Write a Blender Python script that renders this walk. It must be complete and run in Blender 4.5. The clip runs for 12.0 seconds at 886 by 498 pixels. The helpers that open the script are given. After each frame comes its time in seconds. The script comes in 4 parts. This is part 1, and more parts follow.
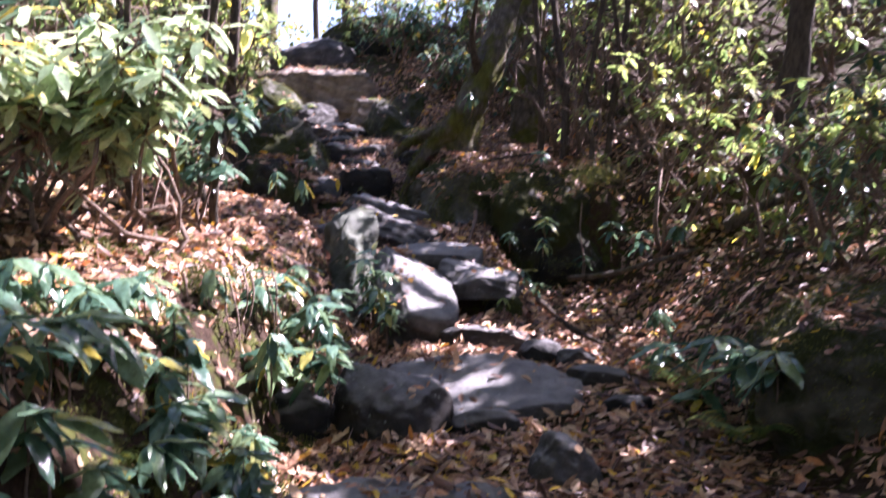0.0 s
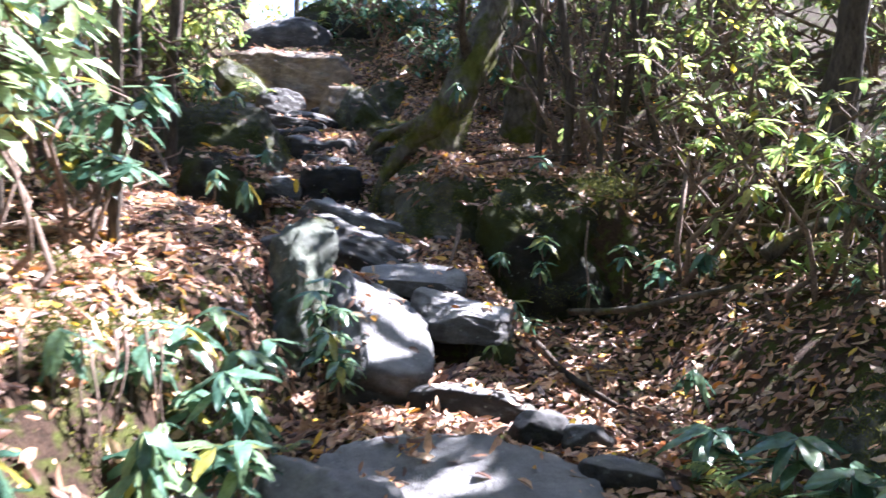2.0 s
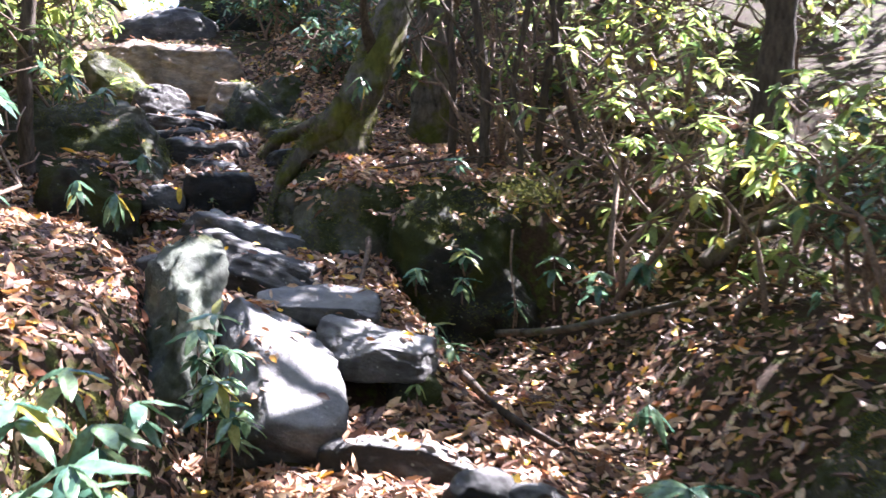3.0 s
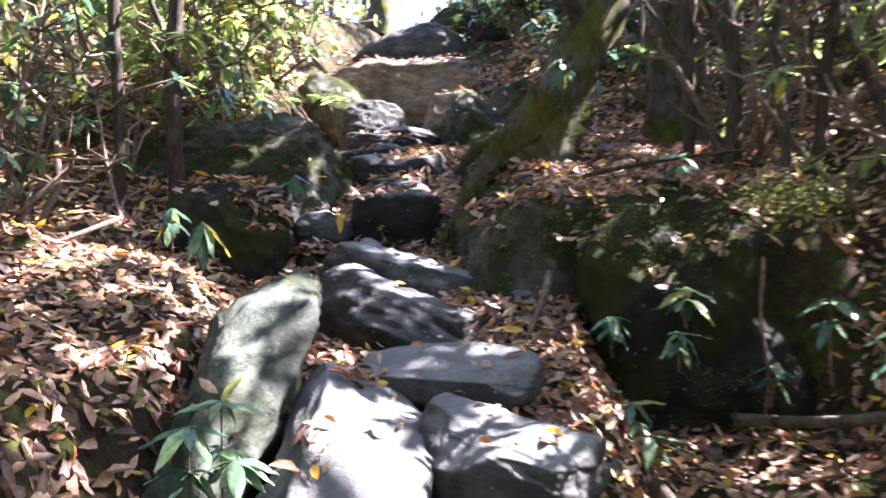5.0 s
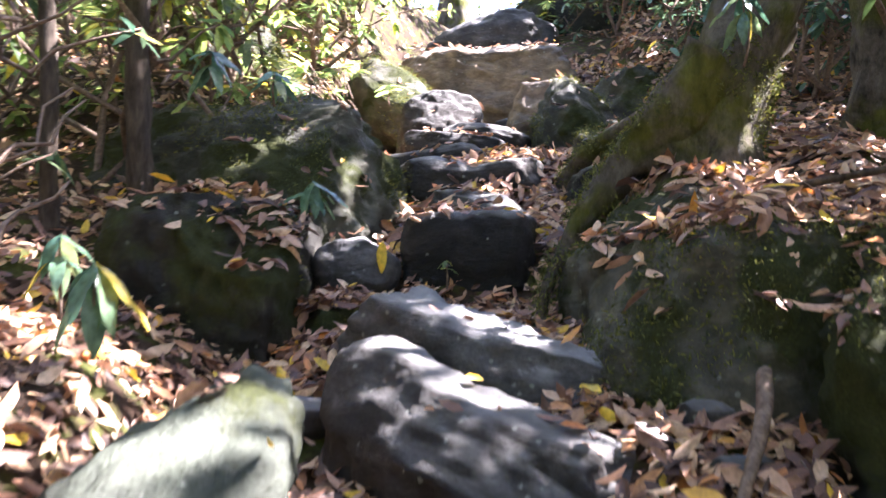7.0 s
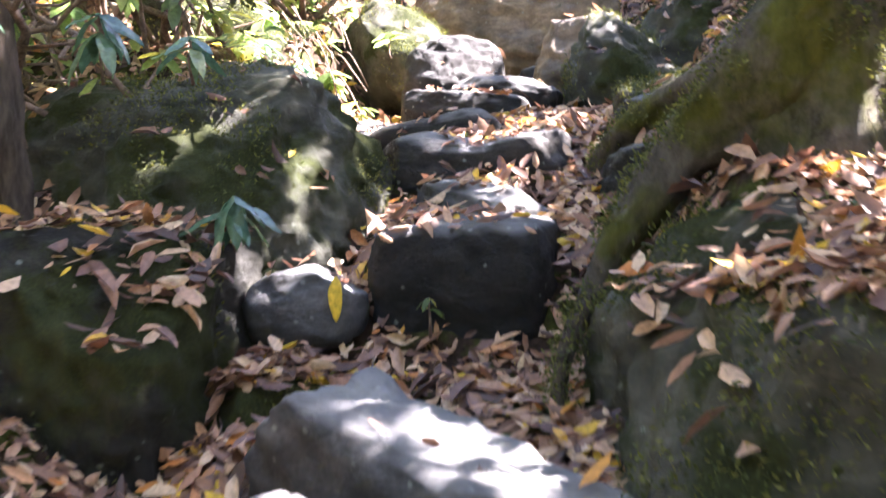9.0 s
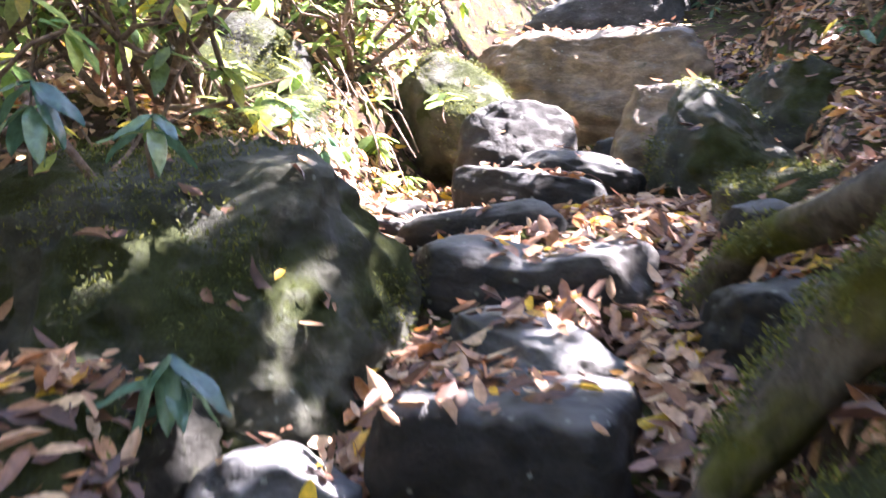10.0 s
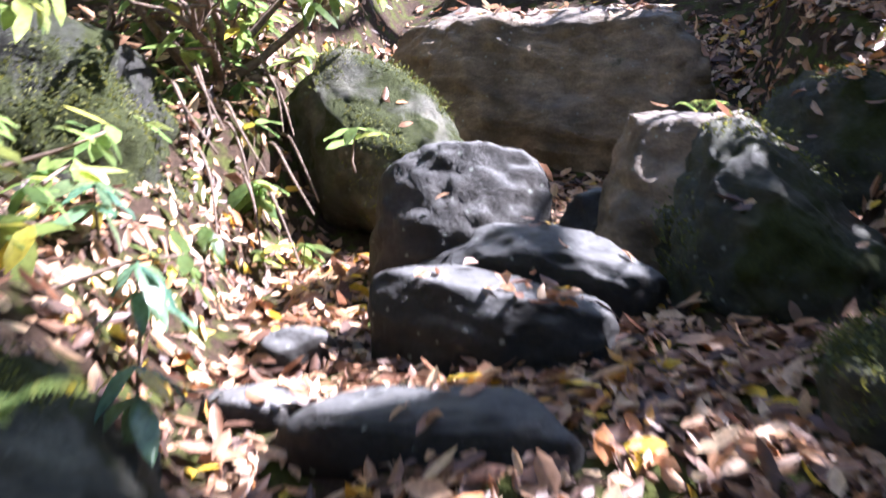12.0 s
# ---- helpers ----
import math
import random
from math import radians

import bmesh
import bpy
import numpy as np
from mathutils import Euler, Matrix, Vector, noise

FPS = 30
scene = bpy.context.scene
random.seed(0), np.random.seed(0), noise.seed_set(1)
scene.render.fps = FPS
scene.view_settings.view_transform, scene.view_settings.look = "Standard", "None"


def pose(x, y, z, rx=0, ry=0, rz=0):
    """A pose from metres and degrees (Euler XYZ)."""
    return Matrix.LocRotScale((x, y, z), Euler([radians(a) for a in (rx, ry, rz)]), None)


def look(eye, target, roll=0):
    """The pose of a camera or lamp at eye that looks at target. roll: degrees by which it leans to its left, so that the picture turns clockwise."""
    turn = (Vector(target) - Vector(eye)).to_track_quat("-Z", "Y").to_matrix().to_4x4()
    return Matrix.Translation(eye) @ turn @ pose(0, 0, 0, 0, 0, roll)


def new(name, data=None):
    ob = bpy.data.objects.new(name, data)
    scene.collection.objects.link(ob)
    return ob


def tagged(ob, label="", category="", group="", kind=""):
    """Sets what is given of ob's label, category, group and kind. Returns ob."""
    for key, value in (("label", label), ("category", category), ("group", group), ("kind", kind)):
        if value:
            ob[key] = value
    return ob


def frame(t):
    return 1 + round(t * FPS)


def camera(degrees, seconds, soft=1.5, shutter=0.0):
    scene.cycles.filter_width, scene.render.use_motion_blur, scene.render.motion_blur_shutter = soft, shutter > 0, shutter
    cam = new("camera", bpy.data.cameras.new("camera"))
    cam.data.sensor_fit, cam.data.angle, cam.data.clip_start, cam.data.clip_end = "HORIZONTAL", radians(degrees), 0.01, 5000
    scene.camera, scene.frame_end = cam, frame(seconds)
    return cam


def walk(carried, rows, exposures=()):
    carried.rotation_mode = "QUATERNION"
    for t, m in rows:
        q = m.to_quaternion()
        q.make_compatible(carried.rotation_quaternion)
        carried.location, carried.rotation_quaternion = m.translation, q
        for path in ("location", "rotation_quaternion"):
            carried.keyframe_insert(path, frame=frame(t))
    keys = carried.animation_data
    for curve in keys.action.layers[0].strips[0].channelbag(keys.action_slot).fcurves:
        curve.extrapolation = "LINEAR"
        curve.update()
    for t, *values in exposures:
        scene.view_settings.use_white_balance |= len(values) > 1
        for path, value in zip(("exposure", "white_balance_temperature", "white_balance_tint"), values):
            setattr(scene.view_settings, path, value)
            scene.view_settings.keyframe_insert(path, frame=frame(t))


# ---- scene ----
cam = camera(54.2, 12.0, shutter=0.5)
PATH = [
    (0, (0.105, -0.414, 1.481), (0.085, 1.586, 1.438), -0.6),
    (0.5, (0.136, -0.115, 1.398), (0.019, 1.876, 1.245), -0.2),
    (1, (0.047, 0.497, 1.439), (-0.129, 2.483, 1.28), -0.3),
    (1.5, (0.033, 0.84, 1.542), (-0.088, 2.833, 1.422), 0.4),
    (2, (0.126, 1.231, 1.701), (0.152, 3.23, 1.641), 1.3),
    (2.5, (0.056, 1.71, 1.693), (0.263, 3.698, 1.635), 0.2),
    (2.7, (0.018, 1.873, 1.75), (0.315, 3.85, 1.686), 0.2),
    (4.3, (0.693, 3.294, 1.903), (0.468, 5.28, 1.838), -1.4),
    (4.5, (0.752, 3.506, 1.896), (0.489, 5.489, 1.858), -1.2),
    (5, (0.904, 4.089, 1.831), (0.448, 6.036, 1.833), -1.4),
    (5.5, (0.878, 4.607, 1.808), (0.284, 6.516, 1.835), -2.1),
    (6, (0.685, 5.205, 1.873), (0.068, 7.106, 1.962), -0.1),
    (6.5, (0.477, 5.841, 1.881), (-0.203, 7.718, 1.99), 0.0),
    (7, (0.264, 6.316, 1.986), (-0.356, 8.217, 2.034), -0.4),
    (7.2, (0.209, 6.406, 2.166), (-0.379, 8.318, 2.191), -0.6),
    (8.8, (0.193, 7.423, 2.327), (-0.568, 9.267, 2.192), -3.6),
    (9, (0.139, 7.558, 2.346), (-0.604, 9.412, 2.242), -2.6),
    (9.5, (-0.031, 8.106, 2.409), (-0.825, 9.942, 2.401), 0.4),
    (10, (-0.127, 8.458, 2.662), (-1.009, 10.253, 2.647), 0.3),
    (10.5, (-0.35, 8.836, 2.855), (-1.273, 10.609, 2.797), -0.4),
    (11, (-0.439, 9.211, 3.023), (-1.269, 11.026, 2.892), -2.5),
    (11.5, (-0.591, 9.501, 3.149), (-1.337, 11.348, 2.971), -0.2),
    (12, (-0.864, 9.987, 3.345), (-1.564, 11.854, 3.193), -0.4),
]
walk(cam, [(t, look(eye, target, roll)) for t, eye, target, roll in PATH], [(0, 2.8, 5950, 40), (0.5, 3.25, 5650, 28), (1.5, 3.3, 5600, 24), (2, 3.3, 5700, 22), (2.5, 3.5, 5850, 24), (5, 3.6, 5950, 25), (7, 4.0, 6150, 26), (9, 4.45, 6250, 26), (10, 4.25, 6100, 27), (11, 3.8, 5900, 27), (11.5, 3.6, 5800, 27), (12, 3.0, 5600, 24)])

# ---- world and sun ----
from mathutils.bvhtree import BVHTree

SUN_WAY = Vector((0.62, 0.42, 0.78)).normalized()      # towards the sun
world = bpy.data.worlds.new("world")
scene.world = world
world.use_nodes = True
wn = world.node_tree.nodes
sky = wn.new("ShaderNodeTexSky")
sky.sky_type = "NISHITA"
sky.sun_disc = False
sky.sun_elevation = math.asin(SUN_WAY.z)
sky.sun_rotation = math.atan2(SUN_WAY.x, SUN_WAY.y)
wn["Background"].inputs[1].default_value = 0.062
world.node_tree.links.new(sky.outputs[0], wn["Background"].inputs[0])
sun = new("sun", bpy.data.lights.new("sun", "SUN"))
sun.data.energy, sun.data.angle, sun.data.color = 5.0, radians(0.53), (1.0, 0.96, 0.9)
sun.matrix_world = look((20, 14, 26), Vector((20, 14, 26)) - SUN_WAY)

RNG = np.random.default_rng(7)


# ---- materials ----
def nodes_of(name):
    m = bpy.data.materials.new(name)
    m.use_nodes = True
    return m, m.node_tree.nodes, m.node_tree.links


def add(nodes, kind, **values):
    n = nodes.new(kind)
    for key, value in values.items():
        n.inputs[key.replace("_", " ")].default_value = value
    return n


def ramp(nodes, links, source, stops):
    r = nodes.new("ShaderNodeValToRGB")
    while len(r.color_ramp.elements) < len(stops):
        r.color_ramp.elements.new(0.5)
    for e, (p, c) in zip(r.color_ramp.elements, stops):
        e.position, e.color = p, (*c, 1)
    links.new(source, r.inputs[0])
    return r


def mixed(nodes, links, factor, a, b):
    m = nodes.new("ShaderNodeMix")
    m.data_type = "RGBA"
    links.new(factor, m.inputs[0])
    links.new(a, m.inputs[6])
    links.new(b, m.inputs[7])
    return m.outputs[2]


def maths(nodes, links, op, a, b):
    m = nodes.new("ShaderNodeMath")
    m.operation = op
    m.use_clamp = True
    for i, v in enumerate((a, b)):
        if isinstance(v, (int, float)):
            m.inputs[i].default_value = v
        else:
            links.new(v, m.inputs[i])
    return m.outputs[0]


def rock_material(name, low, high, moss, moss_up, stain=0.45, worn_lit=0.0, bed=(1.0, 1.0, 1.9)):
    """Weathered bedded stone: bands along the bedding, damp stains, pale lichen, tops paled by wear and painted
    skylight, and moss.
    moss 0..1 is its share, moss_up how far it keeps to upward faces."""
    m, n, l = nodes_of(name)
    b = n["Principled BSDF"]
    tc = n.new("ShaderNodeTexCoord")
    beds = n.new("ShaderNodeMapping")
    beds.inputs["Scale"].default_value = bed
    beds.inputs["Rotation"].default_value = (0.12, 0.2, 0.0)
    l.new(tc.outputs["Object"], beds.inputs[0])
    big = add(n, "ShaderNodeTexNoise", Scale=2.4, Detail=6.0, Roughness=0.62)
    band = add(n, "ShaderNodeTexNoise", Scale=5.0, Detail=12.0, Roughness=0.7, Distortion=0.25)
    fine = add(n, "ShaderNodeTexNoise", Scale=70.0, Detail=6.0, Roughness=0.7)
    damp = add(n, "ShaderNodeTexNoise", Scale=3.1, Detail=5.0, Roughness=0.6)
    for t in (big, fine, damp):
        l.new(tc.outputs["Object"], t.inputs[0])
    l.new(beds.outputs[0], band.inputs[0])
    stone = ramp(n, l, band.outputs[0], [(0.3, low), (0.5, [(p + q) * 0.4 for p, q in zip(low, high)]), (0.72, high)])
    grain = ramp(n, l, fine.outputs[0], [(0.3, (0.72, 0.72, 0.72)), (0.7, (1.15, 1.15, 1.15))])
    tint = ramp(n, l, damp.outputs[0], [(0.36, (stain, stain, stain)), (0.56, (1, 1, 1))])
    colour = stone.outputs[0]
    for layer in (grain, tint):
        mul = n.new("ShaderNodeMix")
        mul.data_type, mul.blend_type = "RGBA", "MULTIPLY"
        mul.inputs[0].default_value = 1.0
        l.new(colour, mul.inputs[6])
        l.new(layer.outputs[0], mul.inputs[7])
        colour = mul.outputs[2]
    face = n.new("ShaderNodeNewGeometry")
    axes = n.new("ShaderNodeSeparateXYZ")
    l.new(face.outputs["Normal"], axes.inputs[0])
    # Upward faces paler: tread wear, and skylight painted into the colour.
    if worn_lit:
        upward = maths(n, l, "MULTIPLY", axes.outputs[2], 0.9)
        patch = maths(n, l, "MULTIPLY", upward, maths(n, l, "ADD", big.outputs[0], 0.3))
        lit_top = ramp(n, l, patch, [(0.36, (0, 0, 0)), (0.6, (worn_lit, worn_lit, worn_lit))])
        lit_tone = ramp(n, l, band.outputs[0], [(0.3, (0.17, 0.168, 0.17)), (0.7, (0.35, 0.345, 0.34))])
        colour = mixed(n, l, lit_top.outputs[0], colour, lit_tone.outputs[0])
    speck = n.new("ShaderNodeTexVoronoi")
    speck.inputs["Scale"].default_value = 13.0
    speck.inputs["Randomness"].default_value = 1.0
    l.new(tc.outputs["Object"], speck.inputs[0])
    ragged = n.new("ShaderNodeMath")
    ragged.operation = "MULTIPLY_ADD"
    l.new(fine.outputs[0], ragged.inputs[0])
    ragged.inputs[1].default_value = 0.35
    l.new(speck.outputs[0], ragged.inputs[2])
    pale = ramp(n, l, ragged.outputs[0], [(0.25, (0.42, 0.42, 0.42)), (0.31, (0, 0, 0))])
    lichen = n.new("ShaderNodeRGB")
    lichen.outputs[0].default_value = (0.34, 0.37, 0.32, 1)
    colour = mixed(n, l, pale.outputs[0], colour, lichen.outputs[0])
    green = add(n, "ShaderNodeTexNoise", Scale=120.0, Detail=6.0, Roughness=0.75)
    l.new(tc.outputs["Object"], green.inputs[0])
    mosscol = ramp(n, l, green.outputs[0], [(0.3, (0.012, 0.016, 0.005)), (0.52, (0.034, 0.041, 0.012)), (0.8, (0.1, 0.108, 0.028))])
    up = maths(n, l, "MULTIPLY", axes.outputs[2], moss_up)
    where = maths(n, l, "ADD", big.outputs[0], up)
    ragged_edge = n.new("ShaderNodeMath")
    ragged_edge.operation = "MULTIPLY_ADD"
    l.new(green.outputs[0], ragged_edge.inputs[0])
    ragged_edge.inputs[1].default_value = 0.16
    l.new(where, ragged_edge.inputs[2])
    cover = ramp(n, l, ragged_edge.outputs[0], [(0.8 - 0.42 * moss, (0, 0, 0)), (0.9 - 0.42 * moss, (1, 1, 1))])
    colour = mixed(n, l, cover.outputs[0], colour, mosscol.outputs[0])
    l.new(colour, b.inputs["Base Color"])
    rough = ramp(n, l, damp.outputs[0], [(0.36, (0.55, 0.55, 0.55)), (0.62, (0.88, 0.88, 0.88))])
    l.new(mixed(n, l, cover.outputs[0], rough.outputs[0], cover.outputs[0]), b.inputs["Roughness"])
    pitted = add(n, "ShaderNodeTexNoise", Scale=16.0, Detail=8.0, Roughness=0.68)
    l.new(tc.outputs["Object"], pitted.inputs[0])
    dents = add(n, "ShaderNodeBump", Strength=0.6, Distance=0.03)
    l.new(pitted.outputs[0], dents.inputs["Height"])
    coarse = add(n, "ShaderNodeBump", Strength=0.7, Distance=0.05)
    l.new(band.outputs[0], coarse.inputs["Height"])
    l.new(dents.outputs[0], coarse.inputs["Normal"])
    furry = n.new("ShaderNodeMath")
    furry.operation = "MULTIPLY"
    l.new(green.outputs[0], furry.inputs[0])
    l.new(cover.outputs[0], furry.inputs[1])
    pile = add(n, "ShaderNodeBump", Strength=0.7, Distance=0.018)
    l.new(furry.outputs[0], pile.inputs["Height"])
    l.new(coarse.outputs[0], pile.inputs["Normal"])
    bump = add(n, "ShaderNodeBump", Strength=0.4, Distance=0.006)
    l.new(fine.outputs[0], bump.inputs["Height"])
    l.new(pile.outputs[0], bump.inputs["Normal"])
    l.new(bump.outputs[0], b.inputs["Normal"])
    b.inputs["Specular IOR Level"].default_value = 0.25
    return m


def leaf_material(name, stops, gloss=0.4, clear=0.35):
    """Leaves: each leaf its own shade, light passing through."""
    m, n, l = nodes_of(name)
    b = n["Principled BSDF"]
    geo, info = n.new("ShaderNodeNewGeometry"), n.new("ShaderNodeObjectInfo")
    frac = n.new("ShaderNodeMath")
    frac.operation = "FRACT"
    summed = n.new("ShaderNodeMath")
    summed.operation = "ADD"
    l.new(geo.outputs["Random Per Island"], summed.inputs[0])
    l.new(info.outputs["Random"], summed.inputs[1])
    l.new(summed.outputs[0], frac.inputs[0])
    col = ramp(n, l, frac.outputs[0], stops)
    tc = n.new("ShaderNodeTexCoord")
    spots = add(n, "ShaderNodeTexNoise", Scale=45.0, Detail=4.0, Roughness=0.6)
    l.new(tc.outputs["Object"], spots.inputs[0])
    tone = ramp(n, l, spots.outputs[0], [(0.3, (0.6, 0.58, 0.55)), (0.65, (1.1, 1.1, 1.1))])
    mul = n.new("ShaderNodeMix")
    mul.data_type, mul.blend_type = "RGBA", "MULTIPLY"
    mul.inputs[0].default_value = 1.0
    l.new(col.outputs[0], mul.inputs[6])
    l.new(tone.outputs[0], mul.inputs[7])
    l.new(mul.outputs[2], b.inputs["Base Color"])
    b.inputs["Roughness"].default_value = gloss
    tr = n.new("ShaderNodeBsdfTranslucent")
    hs = add(n, "ShaderNodeHueSaturation", Hue=0.492, Saturation=0.98, Value=2.1)
    l.new(mul.outputs[2], hs.inputs["Color"])
    l.new(hs.outputs[0], tr.inputs[0])
    mx = n.new("ShaderNodeMixShader")
    mx.inputs[0].default_value = clear
    l.new(b.outputs[0], mx.inputs[1])
    l.new(tr.outputs[0], mx.inputs[2])
    l.new(mx.outputs[0], n["Material Output"].inputs[0])
    return m


def plain_material(name, dark, light, scale, rough=0.9, bump_depth=0.02, stretch=(1, 1, 1), moss=None):
    m, n, l = nodes_of(name)
    b = n["Principled BSDF"]
    tc, mp = n.new("ShaderNodeTexCoord"), n.new("ShaderNodeMapping")
    mp.inputs["Scale"].default_value = stretch
    l.new(tc.outputs["Object"], mp.inputs[0])
    a = add(n, "ShaderNodeTexNoise", Scale=scale, Detail=9.0, Roughness=0.7)
    c = add(n, "ShaderNodeTexNoise", Scale=scale * 0.2, Detail=4.0, Roughness=0.6)
    l.new(mp.outputs[0], a.inputs[0])
    l.new(tc.outputs["Object"], c.inputs[0])
    col = ramp(n, l, a.outputs[0], [(0.3, dark), (0.7, light)]).outputs[0]
    if moss:
        patch = ramp(n, l, c.outputs[0], [(0.48, (0, 0, 0)), (0.6, (1, 1, 1))])
        green = ramp(n, l, a.outputs[0], [(0.3, [v * 0.35 for v in moss]), (0.7, moss)])
        col = mixed(n, l, patch.outputs[0], col, green.outputs[0])
    l.new(col, b.inputs["Base Color"])
    b.inputs["Roughness"].default_value = rough
    b.inputs["Specular IOR Level"].default_value = 0.15
    bump = add(n, "ShaderNodeBump", Strength=0.8, Distance=bump_depth)
    l.new(a.outputs[0], bump.inputs["Height"])
    l.new(bump.outputs[0], b.inputs["Normal"])
    return m


STONE = rock_material("grey_stone", (0.045, 0.043, 0.042), (0.16, 0.155, 0.15), 0.1, 0.0, worn_lit=0.55)
STONE_DARK = rock_material("dark_stone", (0.008, 0.0075, 0.0075), (0.036, 0.034, 0.032), 0.16, 0.0, worn_lit=0.35)
STONE_MID = rock_material("brown_grey_stone", (0.02, 0.018, 0.017), (0.075, 0.068, 0.062), 0.14, 0.0, worn_lit=0.45)
STONE_MOSSY = rock_material("mossy_stone", (0.01, 0.01, 0.008), (0.05, 0.047, 0.037), 0.6, 0.1)
STONE_OLIVE = rock_material("olive_mossy_stone", (0.06, 0.056, 0.04), (0.21, 0.198, 0.145), 0.56, 0.12)
STONE_BOULDER = rock_material("green_grey_stone", (0.035, 0.036, 0.026), (0.13, 0.13, 0.098), 0.56, 0.05)
STONE_TAN = rock_material("tan_stone", (0.12, 0.086, 0.057), (0.4, 0.285, 0.185), 0.14, 0.03, worn_lit=0.3)
STONE_LICHEN = rock_material("lichen_stone", (0.045, 0.055, 0.04), (0.19, 0.215, 0.165), 0.42, -0.05, bed=(2.0, 0.7, 2.0))
SOIL = plain_material("forest_soil", (0.012, 0.008, 0.005), (0.07, 0.042, 0.028), 40.0, 0.95, 0.03, moss=(0.075, 0.085, 0.018))
BARK = plain_material("grey_bark", (0.016, 0.012, 0.009), (0.12, 0.095, 0.075), 26.0, 0.9, 0.03, (1, 1, 0.25))
BARK_MOSSY = plain_material("mossy_bark", (0.022, 0.018, 0.014), (0.2, 0.175, 0.14), 14.0, 0.95, 0.08, (1, 1, 0.5), (0.13, 0.135, 0.03))
TWIG = plain_material("twig_bark", (0.06, 0.04, 0.03), (0.26, 0.19, 0.15), 40.0, 0.85, 0.005)
DRY = leaf_material("dry_leaf", [(0.0, (0.05, 0.024, 0.016)), (0.25, (0.17, 0.085, 0.055)), (0.5, (0.33, 0.172, 0.098)), (0.72, (0.49, 0.305, 0.18)), (0.86, (0.6, 0.43, 0.27)), (0.94, (0.44, 0.15, 0.03)), (0.98, (0.64, 0.42, 0.03))], 0.55, 0.12)
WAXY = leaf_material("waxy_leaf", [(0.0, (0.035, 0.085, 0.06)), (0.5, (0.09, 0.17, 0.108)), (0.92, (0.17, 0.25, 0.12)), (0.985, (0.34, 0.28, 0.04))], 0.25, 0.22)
# Own green of ferns and small plants; on shrubs, sunlight put into the leaf colour.
FRESH_OR_SUNLIT = leaf_material("bright_leaf", [(0.0, (0.06, 0.11, 0.035)), (0.5, (0.13, 0.19, 0.055)), (0.9, (0.24, 0.28, 0.08)), (1.0, (0.44, 0.36, 0.03))], 0.36, 0.6)
# WAXY again, with sunlight put into its colour, for the sunlit shrubs.
WAXY_SUNLIT = leaf_material("sunlit_waxy_leaf", [(0.0, (0.13, 0.2, 0.12)), (0.5, (0.24, 0.33, 0.19)), (0.92, (0.34, 0.4, 0.2)), (0.985, (0.5, 0.38, 0.06))], 0.28, 0.45)
MOSS_LEAF = leaf_material("moss_leaf", [(0.0, (0.036, 0.048, 0.011)), (0.5, (0.085, 0.098, 0.021)), (1.0, (0.18, 0.18, 0.034))], 0.8, 0.25)
YELLOW = leaf_material("yellow_leaf", [(0.0, (0.62, 0.42, 0.03)), (1.0, (0.72, 0.52, 0.05))], 0.45, 0.3)
CANOPY = leaf_material("canopy_leaf", [(0.0, (0.05, 0.08, 0.02)), (0.6, (0.1, 0.13, 0.025)), (1.0, (0.3, 0.24, 0.03))], 0.5, 0.4)


# ---- mesh helpers ----
def mesh_from(name, verts, faces, material, smooth=True):
    me = bpy.data.meshes.new(name)
    me.from_pydata(verts, [], faces)
    me.materials.append(material)
    me.polygons.foreach_set("use_smooth", np.full(len(me.polygons), smooth))
    me.update()
    return me


def part(name, me, parent, label=""):
    ob = new(name, me)
    ob.parent = parent
    return tagged(ob, label) if label else ob


def empty(name, place=(0, 0, 0)):
    ob = new(name)
    ob.location = place
    ob.empty_display_size = 0.1
    return ob


LEAF_U = np.array([0, 0.32, 0.32, 0.32, 0.72, 0.72, 0.72, 1.0])
LEAF_V = np.array([0, -0.5, 0, 0.5, -0.42, 0, 0.42, 0])
LEAF_F = [(0, 2, 1), (0, 3, 2), (1, 2, 5, 4), (2, 3, 6, 5), (4, 5, 7), (5, 6, 7)]


SMALL_U = np.array([0, 0.5, 0.5, 1.0])
SMALL_V = np.array([0, -0.5, 0.5, 0])
SMALL_F = [(0, 2, 1), (1, 2, 3)]


def leaf_arrays(place, along, up, length, width, fold, curl, small=False):
    """Corner places of many leaves: each folded along its rib and curled along its length."""
    along = along / np.linalg.norm(along, axis=1, keepdims=True)
    side = np.cross(along, up)
    side /= np.linalg.norm(side, axis=1, keepdims=True) + 1e-9
    up = np.cross(side, along)
    u, v = (SMALL_U if small else LEAF_U)[None, :, None], (SMALL_V if small else LEAF_V)[None, :, None]
    L, W, F, C = (a[:, None, None] for a in (length, width, fold, curl))
    return place[:, None] + along[:, None] * u * L + side[:, None] * v * W + up[:, None] * (np.abs(v) * W * F - C * L * u * u)


